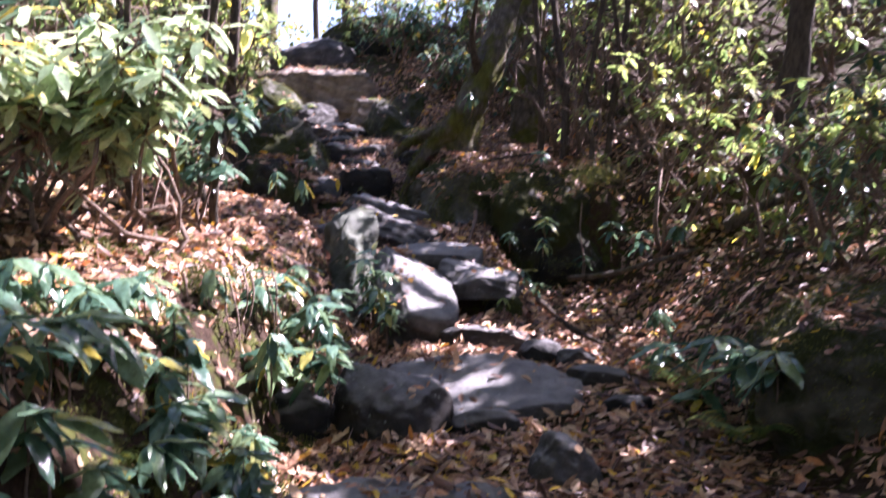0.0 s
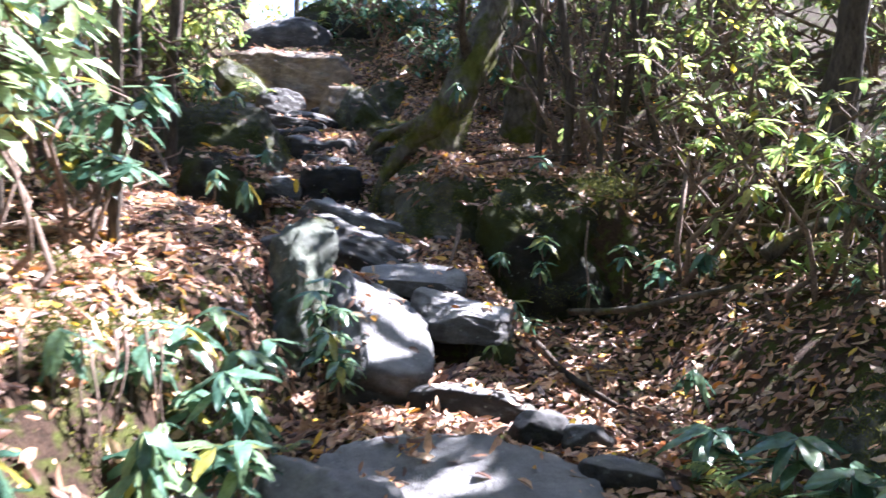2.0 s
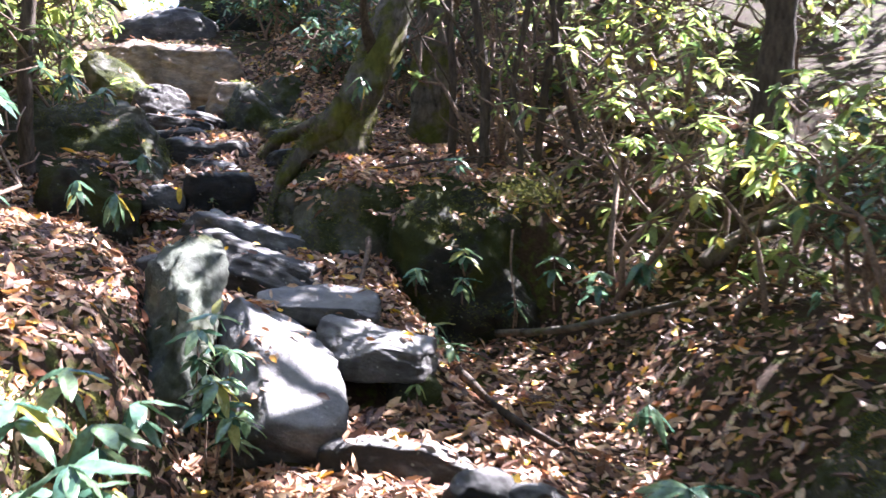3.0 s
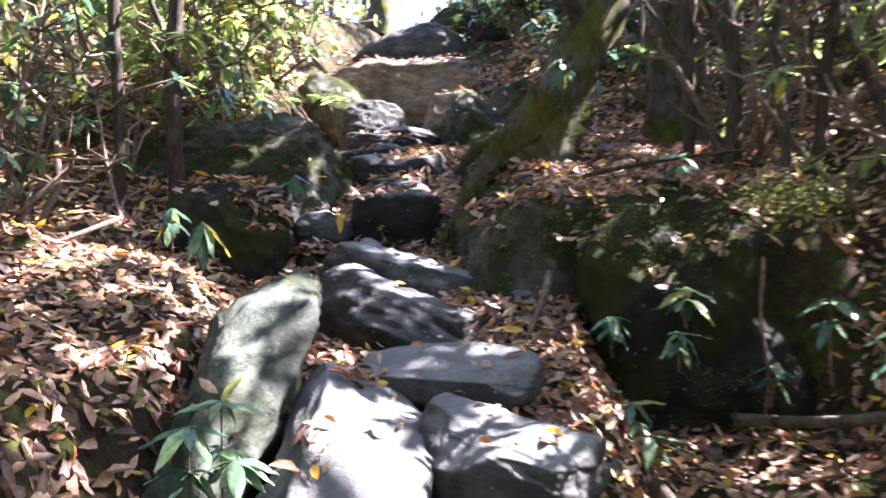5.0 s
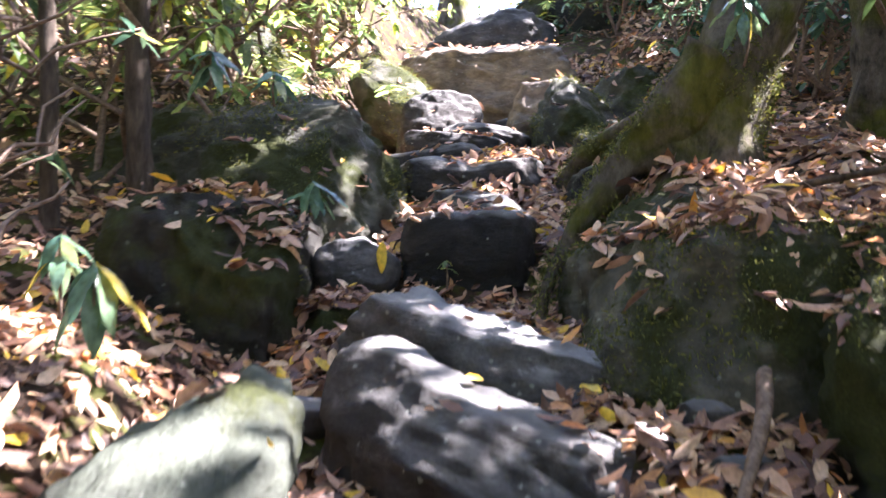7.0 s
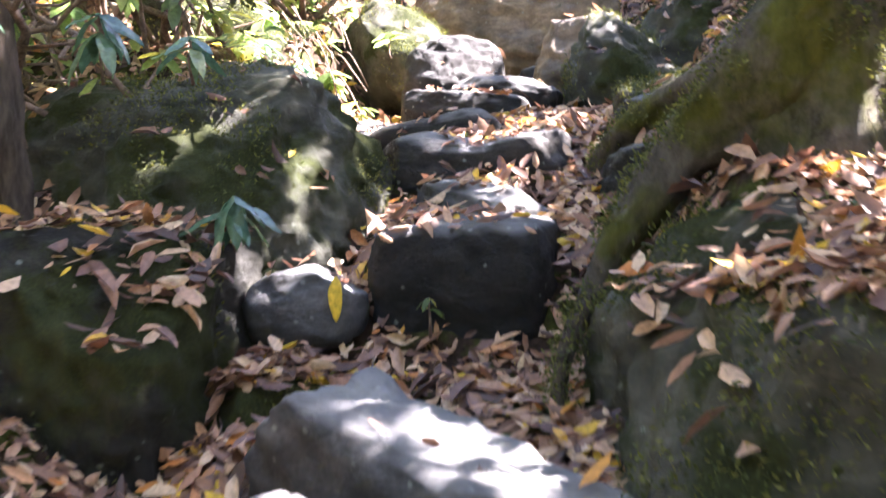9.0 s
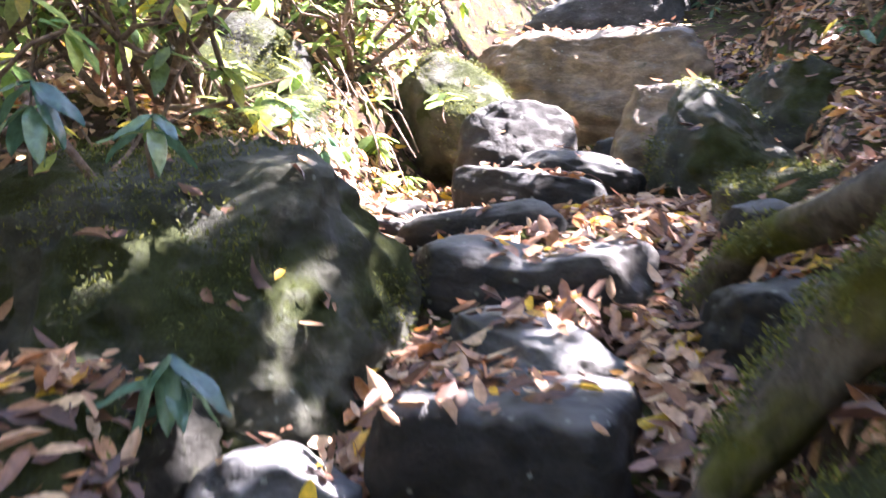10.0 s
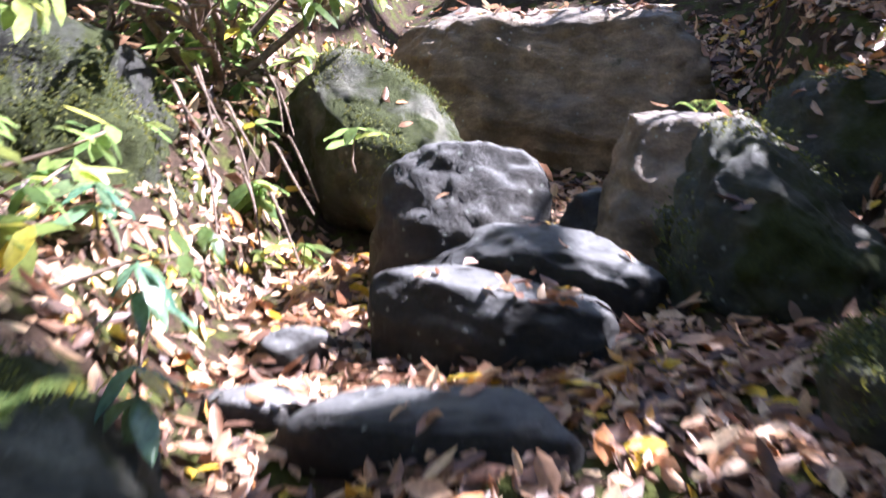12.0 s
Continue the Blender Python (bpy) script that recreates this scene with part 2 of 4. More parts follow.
def leaves_mesh(name, verts, material):
    n, corners = len(verts), verts.shape[1]
    shape = SMALL_F if corners == 4 else LEAF_F
    me = bpy.data.meshes.new(name)
    me.vertices.add(n * corners)
    me.vertices.foreach_set("co", verts.reshape(-1).astype(np.float32))
    sizes = np.array([len(f) for f in shape])
    loops = np.concatenate([np.array(f) for f in shape])
    me.loops.add(n * len(loops))
    me.loops.foreach_set("vertex_index", (loops[None] + corners * np.arange(n)[:, None]).reshape(-1).astype(np.int32))
    me.polygons.add(n * len(sizes))
    starts = np.concatenate([[0], np.cumsum(sizes)[:-1]])
    me.polygons.foreach_set("loop_start", (starts[None] + len(loops) * np.arange(n)[:, None]).reshape(-1).astype(np.int32))
    me.polygons.foreach_set("use_smooth", np.ones(n * len(sizes), dtype=bool))
    me.materials.append(material)
    me.update(calc_edges=True)
    return me


def tube(points, radii, sides=7, wobble=0.0, seed=0):
    """Verts and faces of a tapering limb along points."""
    verts, faces = [], []
    pts = [Vector(p) for p in points]
    for i, p in enumerate(pts):
        way = (pts[min(i + 1, len(pts) - 1)] - pts[max(i - 1, 0)]).normalized()
        a = way.orthogonal().normalized() if i == 0 else (a - way * a.dot(way)).normalized()
        b = way.cross(a)
        for k in range(sides):
            ang = 2 * math.pi * k / sides
            r = radii[i] * (1 + wobble * (noise.noise(p * 6 + Vector((seed, k * 1.7, 0))) + 0.35 * math.sin(3 * ang + seed + 2 * noise.noise(p * 2))))
            verts.append(p + (a * math.cos(ang) + b * math.sin(ang)) * r)
    for i in range(len(pts) - 1):
        for k in range(sides):
            q = i * sides
            faces.append((q + k, q + (k + 1) % sides, q + sides + (k + 1) % sides, q + sides + k))
    faces.append(tuple(range(sides))[::-1])
    faces.append(tuple(range(len(verts) - sides, len(verts))))
    return verts, faces


def bent(a, b, steps, wander, rng):
    """Points from a to b with an uneven wander."""
    a, b = Vector(a), Vector(b)
    out = []
    off = Vector((0, 0, 0))
    for i in range(steps + 1):
        f = i / steps
        out.append(a.lerp(b, f) + off * math.sin(math.pi * min(1, f * 1.2 + 0.05)))
        off += Vector(rng.normal(0, wander, 3))
    return out


def joined(name, pieces, material):
    verts, faces = [], []
    for v, f in pieces:
        base = len(verts)
        verts += v
        faces += [tuple(i + base for i in q) for q in f]
    return mesh_from(name, verts, faces, material)


# ---- ground ----
KY = [-8, 0, 3, 4.4, 5.4, 6.4, 7.3, 8.0, 8.6, 9.0, 9.3, 10.2, 10.7, 11.3, 12, 13, 14, 15, 16.2, 18, 22, 40]
TRAIL = [-0.3, 0.05, 0.13, 0.22, 0.44, 0.53, 0.74, 1.08, 1.27, 1.46, 1.56, 1.8, 2.17, 2.46, 2.72, 2.88, 3.06, 3.35, 4.3, 5.2, 5.6, 5.4]
LEFT_X = [-1.1, -1.0, -0.95, -0.8, -0.68, -0.6, -0.65, -0.85, -1.15, -1.4, -1.5, -1.55, -1.6, -1.75, -2.3, -2.7, -2.9, -3.3, -3.6, -4, -4, -4]
LEFT_Z = [0.4, 0.8, 0.95, 1.1, 1.2, 1.3, 1.42, 1.6, 1.72, 1.75, 1.9, 2.15, 2.45, 3.0, 3.2, 3.5, 4.0, 4.6, 5.2, 6.0, 6.6, 6.5]
RIGHT_X = [1.9, 1.8, 1.8, 1.8, 1.4, 1.0, 0.8, 0.6, 0.5, 0.45, 0.15, -0.35, -0.45, -0.5, -0.6, -0.55, -0.6, -1.0, -1.0, -0.8, -0.5, 0]
RIGHT_Z = [0.1, 0.1, 0.12, 0.25, 0.4, 0.42, 0.45, 0.68, 0.8, 0.85, 2.0, 2.4, 2.5, 2.62, 2.8, 3.2, 3.6, 4.2, 5.0, 5.8, 6.4, 6.3]
FAR_Z = [0.5, 0.9, 1.0, 1.1, 1.1, 1.1, 1.15, 1.25, 1.4, 1.6, 2.1, 2.6, 2.8, 2.9, 3.1, 3.5, 4.0, 4.6, 5.4, 6.2, 6.8, 6.6]


def smooth01(v):
    v = np.clip(v, 0, 1)
    return v * v * (3 - 2 * v)


def ground_height(x, y):
    """The bed of the trail, the banks on either side and the slopes beyond."""
    x, y = np.asarray(x, float), np.asarray(y, float)
    t, lx, lz, rx, rz, fz = (np.interp(y, KY, k) for k in (TRAIL, LEFT_X, LEFT_Z, RIGHT_X, RIGHT_Z, FAR_Z))
    beyond = smooth01((x - 1.75) / 0.4)
    rz = rz + (np.where((y > 7.3) & (y < 10.7), np.interp(y, [7.3, 8.4, 10.7], [0.45, 0.85, 2.5]), rz) - rz) * beyond
    left = smooth01((lx - x) / 0.6)
    right = smooth01((x - rx) / 0.4)
    far = smooth01((x - 1.75) / 1.3)
    z = t + (lz - t) * left + (rz - t) * right + (fz - rz) * far * right
    z += 0.28 * np.clip(lx - 0.55 - x, 0, 12) + 0.22 * np.clip(x - 2.8, 0, 12)
    z += 0.035 * np.sin(2.3 * x + 1.7 * y) * np.sin(1.9 * y - 1.1 * x) + 0.02 * np.sin(7.1 * x + 2) * np.sin(6.3 * y)
    return z


def build_ground():
    xs = np.concatenate([-np.geomspace(400, 6, 24)[:-1], np.arange(-6, 5, 0.07), np.geomspace(5, 400, 24)])
    ys = np.concatenate([-np.geomspace(400, 4, 20)[:-1], np.arange(-4, 20, 0.07), np.geomspace(20, 600, 26)])
    gx, gy = np.meshgrid(xs, ys)
    gz = ground_height(gx, gy)
    verts = np.stack([gx, gy, gz], -1).reshape(-1, 3)
    near = (np.abs(verts[:, 0]) < 6) & (verts[:, 1] > -4) & (verts[:, 1] < 20)
    for i in np.nonzero(near)[0]:
        p = Vector(verts[i])
        verts[i, 2] += 0.06 * noise.fractal(p * 2.3, 0.9, 2.1, 4)
    nx = len(xs)
    faces = [(r * nx + c, r * nx + c + 1, (r + 1) * nx + c + 1, (r + 1) * nx + c) for r in range(len(ys) - 1) for c in range(nx - 1)]
    return tagged(new("ground", mesh_from("ground", verts.tolist(), faces, SOIL)), "dark forest soil with moss under fallen leaves", "ground", kind="structure")


ground = build_ground()


# ---- rocks ----
ROCKS = []


def rock(name, label, place, size, turn=0.0, tip=(0, 0), lean=(0, 0), seed=1, square=3.5, facets=9, rough=0.065, material=None, group="", cells=22, dip=0.0, flat=None, taper=0.0, beds=0.0, pitch=(0, 0)):
    """A weathered stone. place: middle of its foot; size: width, depth, height; turn: about the upright; tip: slope of the top along x, y;
    lean: how far the top is shifted along x, y; square: 2 is round in plan, more is blockier; flat: the same for the profile; taper: how far
    the top draws in (below 0: overhangs); dip: depth of a hollow across the middle of the top; beds: depth of the layered ledges; pitch: tilt about x, y."""
    rng = np.random.default_rng(seed)
    w, d, h = (s / 2 for s in size)
    flat = flat or square
    bm = bmesh.new()
    bmesh.ops.create_cube(bm, size=2)
    bmesh.ops.subdivide_edges(bm, edges=bm.edges[:], cuts=cells, use_grid_fill=True)
    cuts = []
    for _ in range(facets):
        v = Vector(rng.normal(0, 1, 3))
        v.z = abs(v.z) * 0.8
        v.normalize()
        cuts.append((v, rng.uniform(0.84, 1.04)))
    off = Vector((seed * 3.1, seed * 1.7, 0))
    s = min(w, d, h)
    for v in bm.verts:
        p = v.co.copy()
        ring = (abs(p.x) ** square + abs(p.y) ** square) ** (1 / square)
        p /= (ring ** flat + abs(p.z) ** flat) ** (1 / flat)
        for nrm, reach in cuts:
            far = p.dot(nrm) - reach
            if far > 0:
                p -= nrm * far * 0.97
        f = p.z * 0.5 + 0.5
        q = Vector((p.x * w, p.y * d, p.z * h))
        out = Vector((p.x, p.y, p.z * 0.6)).normalized()
        amount = rough * min(1, s * 4)
        swell = noise.fractal(q * 2.0 + off, 1.0, 2.0, 2)
        lump = abs(noise.fractal(q * 4.5 + off, 0.9, 2.0, 3))
        chip = noise.fractal(q * 13 + off, 0.8, 2.1, 3)
        notch = max(0, 0.2 - abs(noise.noise(q * 2.7 + off)))
        q += out * (amount * (0.25 + 0.9 * swell - 0.4 * lump + 0.4 * chip) - rough * 0.7 * notch)
        if beds:
            level = (q.z + 0.25 * q.x + 0.1 * noise.noise(q * 1.7 + off)) * 11
            ledge = noise.noise(Vector((seed, 0.3, math.floor(level) * 0.73))) * (1 - 0.5 * abs(level - math.floor(level) - 0.5))
            q.x += out.x * beds * ledge
            q.y += out.y * beds * ledge
        q.x *= 1 - taper * (f - 0.5)
        q.y *= 1 - taper * (f - 0.5)
        q.z += (tip[0] * q.x + tip[1] * q.y) * max(0, f)
        q.z -= dip * max(0, f - 0.5) * 2 * math.exp(-(p.x - 0.1) ** 2 / 0.2)
        q.x += lean[0] * f
        q.y += lean[1] * f
        v.co = q
    me = bpy.data.meshes.new(name)
    bm.to_mesh(me)
    bm.free()
    me.materials.append(material or STONE)
    me.polygons.foreach_set("use_smooth", np.ones(len(me.polygons), dtype=bool))
    ob = new(name, me)
    ob.matrix_world = pose(place[0], place[1], place[2] + h, pitch[0], pitch[1], turn)
    ROCKS.append(ob)
    return tagged(ob, label, "rock", group)


STEPS = "stone steps of the trail"
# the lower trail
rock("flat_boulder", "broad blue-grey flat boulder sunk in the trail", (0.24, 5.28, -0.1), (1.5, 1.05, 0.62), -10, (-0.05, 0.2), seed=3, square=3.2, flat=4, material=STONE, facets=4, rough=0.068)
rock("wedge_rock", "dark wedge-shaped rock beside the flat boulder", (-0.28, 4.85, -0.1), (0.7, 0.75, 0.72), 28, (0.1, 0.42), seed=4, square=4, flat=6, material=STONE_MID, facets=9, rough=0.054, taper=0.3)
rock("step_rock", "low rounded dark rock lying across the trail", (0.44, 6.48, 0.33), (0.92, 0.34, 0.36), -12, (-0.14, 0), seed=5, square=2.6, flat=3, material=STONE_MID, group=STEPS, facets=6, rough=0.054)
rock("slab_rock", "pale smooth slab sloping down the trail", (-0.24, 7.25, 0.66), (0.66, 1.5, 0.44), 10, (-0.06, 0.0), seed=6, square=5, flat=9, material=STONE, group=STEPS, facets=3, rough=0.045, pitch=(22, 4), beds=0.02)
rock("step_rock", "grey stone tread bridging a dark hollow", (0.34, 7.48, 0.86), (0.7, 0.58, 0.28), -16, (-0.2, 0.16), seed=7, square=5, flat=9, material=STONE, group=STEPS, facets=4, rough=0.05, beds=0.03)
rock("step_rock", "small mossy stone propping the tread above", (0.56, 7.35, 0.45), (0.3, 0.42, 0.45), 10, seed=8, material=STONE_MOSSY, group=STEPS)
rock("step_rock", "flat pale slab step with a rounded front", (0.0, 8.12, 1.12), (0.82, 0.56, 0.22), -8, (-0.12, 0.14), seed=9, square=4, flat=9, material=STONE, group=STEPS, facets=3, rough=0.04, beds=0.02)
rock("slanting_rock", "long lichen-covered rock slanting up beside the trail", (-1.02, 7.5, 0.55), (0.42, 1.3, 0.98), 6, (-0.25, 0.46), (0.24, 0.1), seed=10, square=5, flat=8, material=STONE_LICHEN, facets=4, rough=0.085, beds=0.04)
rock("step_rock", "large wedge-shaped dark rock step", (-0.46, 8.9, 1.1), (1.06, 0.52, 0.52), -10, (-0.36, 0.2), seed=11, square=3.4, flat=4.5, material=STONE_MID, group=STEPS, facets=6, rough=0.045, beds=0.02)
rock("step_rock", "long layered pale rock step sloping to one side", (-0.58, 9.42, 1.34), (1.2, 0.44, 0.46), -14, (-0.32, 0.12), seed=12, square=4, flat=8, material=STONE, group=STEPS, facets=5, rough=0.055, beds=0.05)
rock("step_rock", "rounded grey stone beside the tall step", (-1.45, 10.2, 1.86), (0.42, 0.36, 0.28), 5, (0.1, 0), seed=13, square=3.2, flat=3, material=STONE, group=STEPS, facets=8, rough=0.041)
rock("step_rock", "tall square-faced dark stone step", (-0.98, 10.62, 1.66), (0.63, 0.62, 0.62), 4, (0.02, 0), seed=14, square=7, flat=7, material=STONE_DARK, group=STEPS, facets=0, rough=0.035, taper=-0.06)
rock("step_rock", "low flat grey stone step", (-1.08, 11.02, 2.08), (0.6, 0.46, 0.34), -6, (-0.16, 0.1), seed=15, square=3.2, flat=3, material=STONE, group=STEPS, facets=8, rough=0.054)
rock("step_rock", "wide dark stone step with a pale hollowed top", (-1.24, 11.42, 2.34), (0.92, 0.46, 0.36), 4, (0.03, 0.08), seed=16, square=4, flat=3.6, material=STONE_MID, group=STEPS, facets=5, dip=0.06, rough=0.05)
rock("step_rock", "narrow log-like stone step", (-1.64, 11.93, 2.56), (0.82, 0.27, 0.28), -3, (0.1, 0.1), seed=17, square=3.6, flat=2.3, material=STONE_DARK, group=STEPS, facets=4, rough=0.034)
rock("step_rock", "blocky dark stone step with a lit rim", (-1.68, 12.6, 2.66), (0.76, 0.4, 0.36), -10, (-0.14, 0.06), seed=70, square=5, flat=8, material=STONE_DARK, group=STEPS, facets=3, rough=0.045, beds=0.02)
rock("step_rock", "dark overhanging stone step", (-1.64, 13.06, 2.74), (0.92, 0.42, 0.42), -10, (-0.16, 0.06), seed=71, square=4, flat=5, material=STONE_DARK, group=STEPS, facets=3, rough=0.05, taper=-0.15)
rock("boulder", "pale knobby boulder beside the steps", (-2.06, 13.35, 2.72), (0.68, 0.62, 0.78), 20, (-0.05, -0.1), (0.04, 0), seed=61, square=4, flat=4, material=STONE_MID, facets=8, rough=0.05, beds=0.01, taper=0.15)
rock("boulder", "flat-topped tan block beside the steps", (-1.18, 13.72, 2.72), (0.64, 0.85, 0.9), -8, (-0.06, 0.2), seed=21, square=6, flat=9, material=STONE_TAN, facets=5, rough=0.05, beds=0.02)
rock("boulder", "mossy rock sloping down beside the tan block", (-0.86, 13.3, 2.5), (0.8, 0.78, 1.0), -14, (-0.36, 0.2), (-0.05, 0.1), seed=72, square=2.8, flat=2.6, material=STONE_BOULDER, facets=9, rough=0.1)
rock("boulder", "mossy sloping boulder behind the steps", (-0.46, 14.5, 3.0), (0.85, 0.9, 0.86), -20, (-0.3, 0), seed=22, square=2.8, material=STONE_BOULDER, facets=8, rough=0.07)
rock("boulder", "wide tan boulder with a sunlit rim", (-2.28, 15.55, 3.24), (2.2, 1.0, 1.26), -4, (-0.04, 0.28), seed=23, square=4, flat=3.4, material=STONE_TAN, facets=5, cells=28, dip=0.1, rough=0.09, taper=0.12)
rock("boulder", "moss-topped slanting tan rock", (-2.78, 14.1, 3.08), (1.0, 0.62, 0.84), -28, (-0.52, 0), seed=24, square=3.2, flat=3, material=STONE_OLIVE, facets=5, rough=0.06)
rock("boulder", "blue-grey sloping boulder at the top of the trail", (-2.85, 17.9, 4.4), (1.95, 1.2, 1.05), 5, (0.3, 0), seed=25, square=2.8, material=STONE, facets=4)
rock("boulder", "moss-covered boulder at the top of the trail", (-1.7, 19.2, 5.0), (2.2, 1.4, 1.25), 0, (0.1, 0), seed=26, square=2.8, material=STONE_MOSSY)
# the banks
rock("boulder", "huge dark mossy boulder with a sloping face", (-2.42, 10.7, 1.58), (2.14, 1.4, 1.4), 10, (0.02, 0.14), (-0.06, 0.26), seed=27, square=2.9, flat=3.0, material=STONE_BOULDER, facets=4, cells=30, rough=0.11, taper=0.14)
rock("bank_boulder", "dark mossy rock face under the leafy bank", (-1.92, 9.82, 1.25), (0.72, 1.0, 1.05), 6, seed=28, square=5, flat=6, material=STONE_MOSSY, facets=3, rough=0.1, taper=-0.08)
rock("bank_boulder", "tall dark rock wall with moss and hanging roots", (1.17, 9.6, 0.4), (1.4, 1.45, 1.74), 4, (0.06, 0.08), seed=29, square=6, flat=6, material=STONE_MOSSY, facets=3, cells=30, rough=0.12, beds=0.02)
rock("bank_boulder", "green mossy rounded rock under the tree roots", (0.28, 9.65, 1.1), (1.0, 1.1, 1.05), 8, (0.1, 0.15), seed=30, square=3, material=STONE_OLIVE, rough=0.08)
rock("bank_boulder", "mossy hump of rock gripped by tree roots", (0.04, 10.12, 1.3), (0.95, 0.75, 1.02), 20, (0.25, 0.1), seed=37, square=3, material=STONE_OLIVE, rough=0.1)
# Added rock: its dark bulk stands for the shade between the roots.
rock("bank_boulder", "dark mossy rock put in for the shaded hollow between roots", (-0.02, 10.75, 1.9), (0.6, 0.45, 0.52), 35, seed=39, square=3, material=STONE_MOSSY, rough=0.08)
rock("bank_boulder", "long dark mossy block of rock beside the trail", (2.58, 4.95, -0.1), (1.3, 2.3, 1.12), -4, (0.1, 0.05), seed=31, square=4, flat=4, material=STONE_OLIVE, facets=4, rough=0.13, cells=28)
rock("bank_boulder", "low leaf-covered rock ledge beside the tall step", (-1.42, 9.9, 1.35), (0.62, 0.6, 0.5), 4, (0, 0.2), seed=73, square=3.6, material=STONE_MOSSY, rough=0.05)
# ---- loose stones ----
rock("flat_rock", "low grey slab half buried in leaves", (-0.05, 3.35, 0.0), (1.3, 0.7, 0.32), 6, (-0.05, 0.1), seed=40, square=2.8, material=STONE)
rock("pointed_stone", "small pointed grey stone among leaves", (0.66, 3.95, 0.05), (0.36, 0.3, 0.38), -30, (-0.35, 0), seed=43, square=2.2, material=STONE, facets=16)
for i, (x, y, w, d, h, turn) in enumerate([(1.1, 5.5, 0.42, 0.24, 0.16, -8), (1.2, 5.1, 0.34, 0.24, 0.14, 30), (-0.35, 5.0, 0.3, 0.22, 0.14, 10), (0.3, 4.72, 0.42, 0.22, 0.14, -5),
                                           (0.75, 6.05, 0.34, 0.26, 0.2, 20), (1.0, 6.0, 0.3, 0.2, 0.16, 5), (0.2, 9.1, 0.2, 0.16, 0.14, 12), (0.3, 8.85, 0.18, 0.14, 0.12, 40),
                                           (-2.2, 12.0, 0.3, 0.2, 0.1, 5), (-2.3, 12.45, 0.26, 0.2, 0.14, 40),
                                           (-0.45, 11.75, 0.35, 0.3, 0.22, -25), (-1.55, 13.75, 0.32, 0.3, 0.42, 5), (-1.2, 9.0, 0.42, 0.26, 0.16, 25)]):
    rock("stone", "small grey stone lying among fallen leaves", (x, y, float(ground_height(x, y)) - h * 0.35), (w, d, h), turn, seed=50 + i, square=3.4, rough=0.06, material=(STONE_MID, STONE_DARK, STONE_MID)[i % 3], cells=10, group="small stones among the leaves")
rock("boulder", "dark moss-capped boulder on the upper bank", (-3.5, 12.6, 2.75), (1.0, 1.0, 1.2), 10, seed=33, square=3, flat=3, material=STONE_MOSSY, facets=5, beds=0.06)


rock("boulder", "low mossy rock at the edge of the trail", (-0.42, 12.5, 2.62), (0.55, 0.8, 0.36), -20, seed=76, square=3, flat=3, material=STONE_OLIVE, facets=6)
# Near-black stone here gives the dark of the hollow beneath the root.
rock("boulder", "near-black rock standing in for the hollow under the tree root", (-0.3, 11.15, 2.15), (0.5, 0.6, 0.42), 30, seed=77, square=3, flat=3, material=STONE_DARK, facets=6)
# Two added dark rocks; their colour stands for the shade of hollows in the bank.
rock("boulder", "near-black rock in place of the shaded hollow below the cut bank", (-0.92, 4.85, 0.12), (0.62, 0.5, 0.42), 15, seed=35, square=3, material=STONE_DARK)
rock("bank_boulder", "dark mossy rock in place of the shaded hollow in the bank", (-1.55, 4.75, 0.55), (0.7, 0.4, 0.55), 10, seed=36, square=3.4, material=STONE_MOSSY)


# ---- big trees ----
def limb(name, points, radii, material, parent, sides=12, seed=0, label=""):
    """A limb with its points smoothed."""
    pts, rad = [Vector(p) for p in points], list(radii)
    for _ in range(3):
        p2, r2 = [pts[0]], [rad[0]]
        for i in range(len(pts) - 1):
            p2 += [pts[i].lerp(pts[i + 1], 0.25), pts[i].lerp(pts[i + 1], 0.75)]
            r2 += [rad[i] * 0.75 + rad[i + 1] * 0.25, rad[i] * 0.25 + rad[i + 1] * 0.75]
        pts, rad = p2 + [pts[-1]], r2 + [rad[-1]]
    v, f = tube(pts, rad, sides, 0.35, seed)
    return part(name, mesh_from(name, v, f, material), parent, label)


CROWN_TREES = []

old_tree = tagged(empty("tree"), "leaning mossy tree with roots gripping the bank", "tree")
limb("trunk", [(0.16, 10.52, 2.1), (0.22, 10.52, 2.6), (0.36, 10.55, 3.0), (0.62, 10.65, 3.6), (0.95, 10.9, 4.6), (1.3, 11.2, 6.2), (1.5, 11.4, 8.6)], [0.28, 0.22, 0.19, 0.175, 0.16, 0.13, 0.06], BARK_MOSSY, old_tree, 16, 1)
limb("root", [(0.24, 10.42, 2.9), (0.02, 10.38, 2.64), (-0.16, 10.46, 2.5), (-0.28, 10.38, 2.34), (-0.38, 10.34, 2.2), (-0.47, 10.28, 1.98)], [0.17, 0.13, 0.1, 0.08, 0.06, 0.035], BARK_MOSSY, old_tree, 14, 2)
limb("root", [(0.28, 10.68, 2.95), (0.08, 10.88, 2.86), (-0.2, 11.1, 2.76), (-0.45, 11.28, 2.66), (-0.62, 11.34, 2.5), (-0.68, 11.34, 2.36)], [0.12, 0.085, 0.07, 0.06, 0.05, 0.04], BARK_MOSSY, old_tree, 14, 3)
limb("root", [(-0.42, 10.12, 2.05), (-0.47, 9.98, 1.92), (-0.48, 9.9, 1.76), (-0.42, 9.82, 1.58)], [0.03, 0.026, 0.022, 0.014], BARK, old_tree, 9, 4)
limb("branch", [(0.5, 10.6, 3.4), (0.35, 10.3, 3.8), (0.45, 10.0, 4.3)], [0.07, 0.04, 0.02], BARK, old_tree, 8, 6)
CROWN_TREES.append((old_tree, Vector((1.5, 11.4, 8.6))))


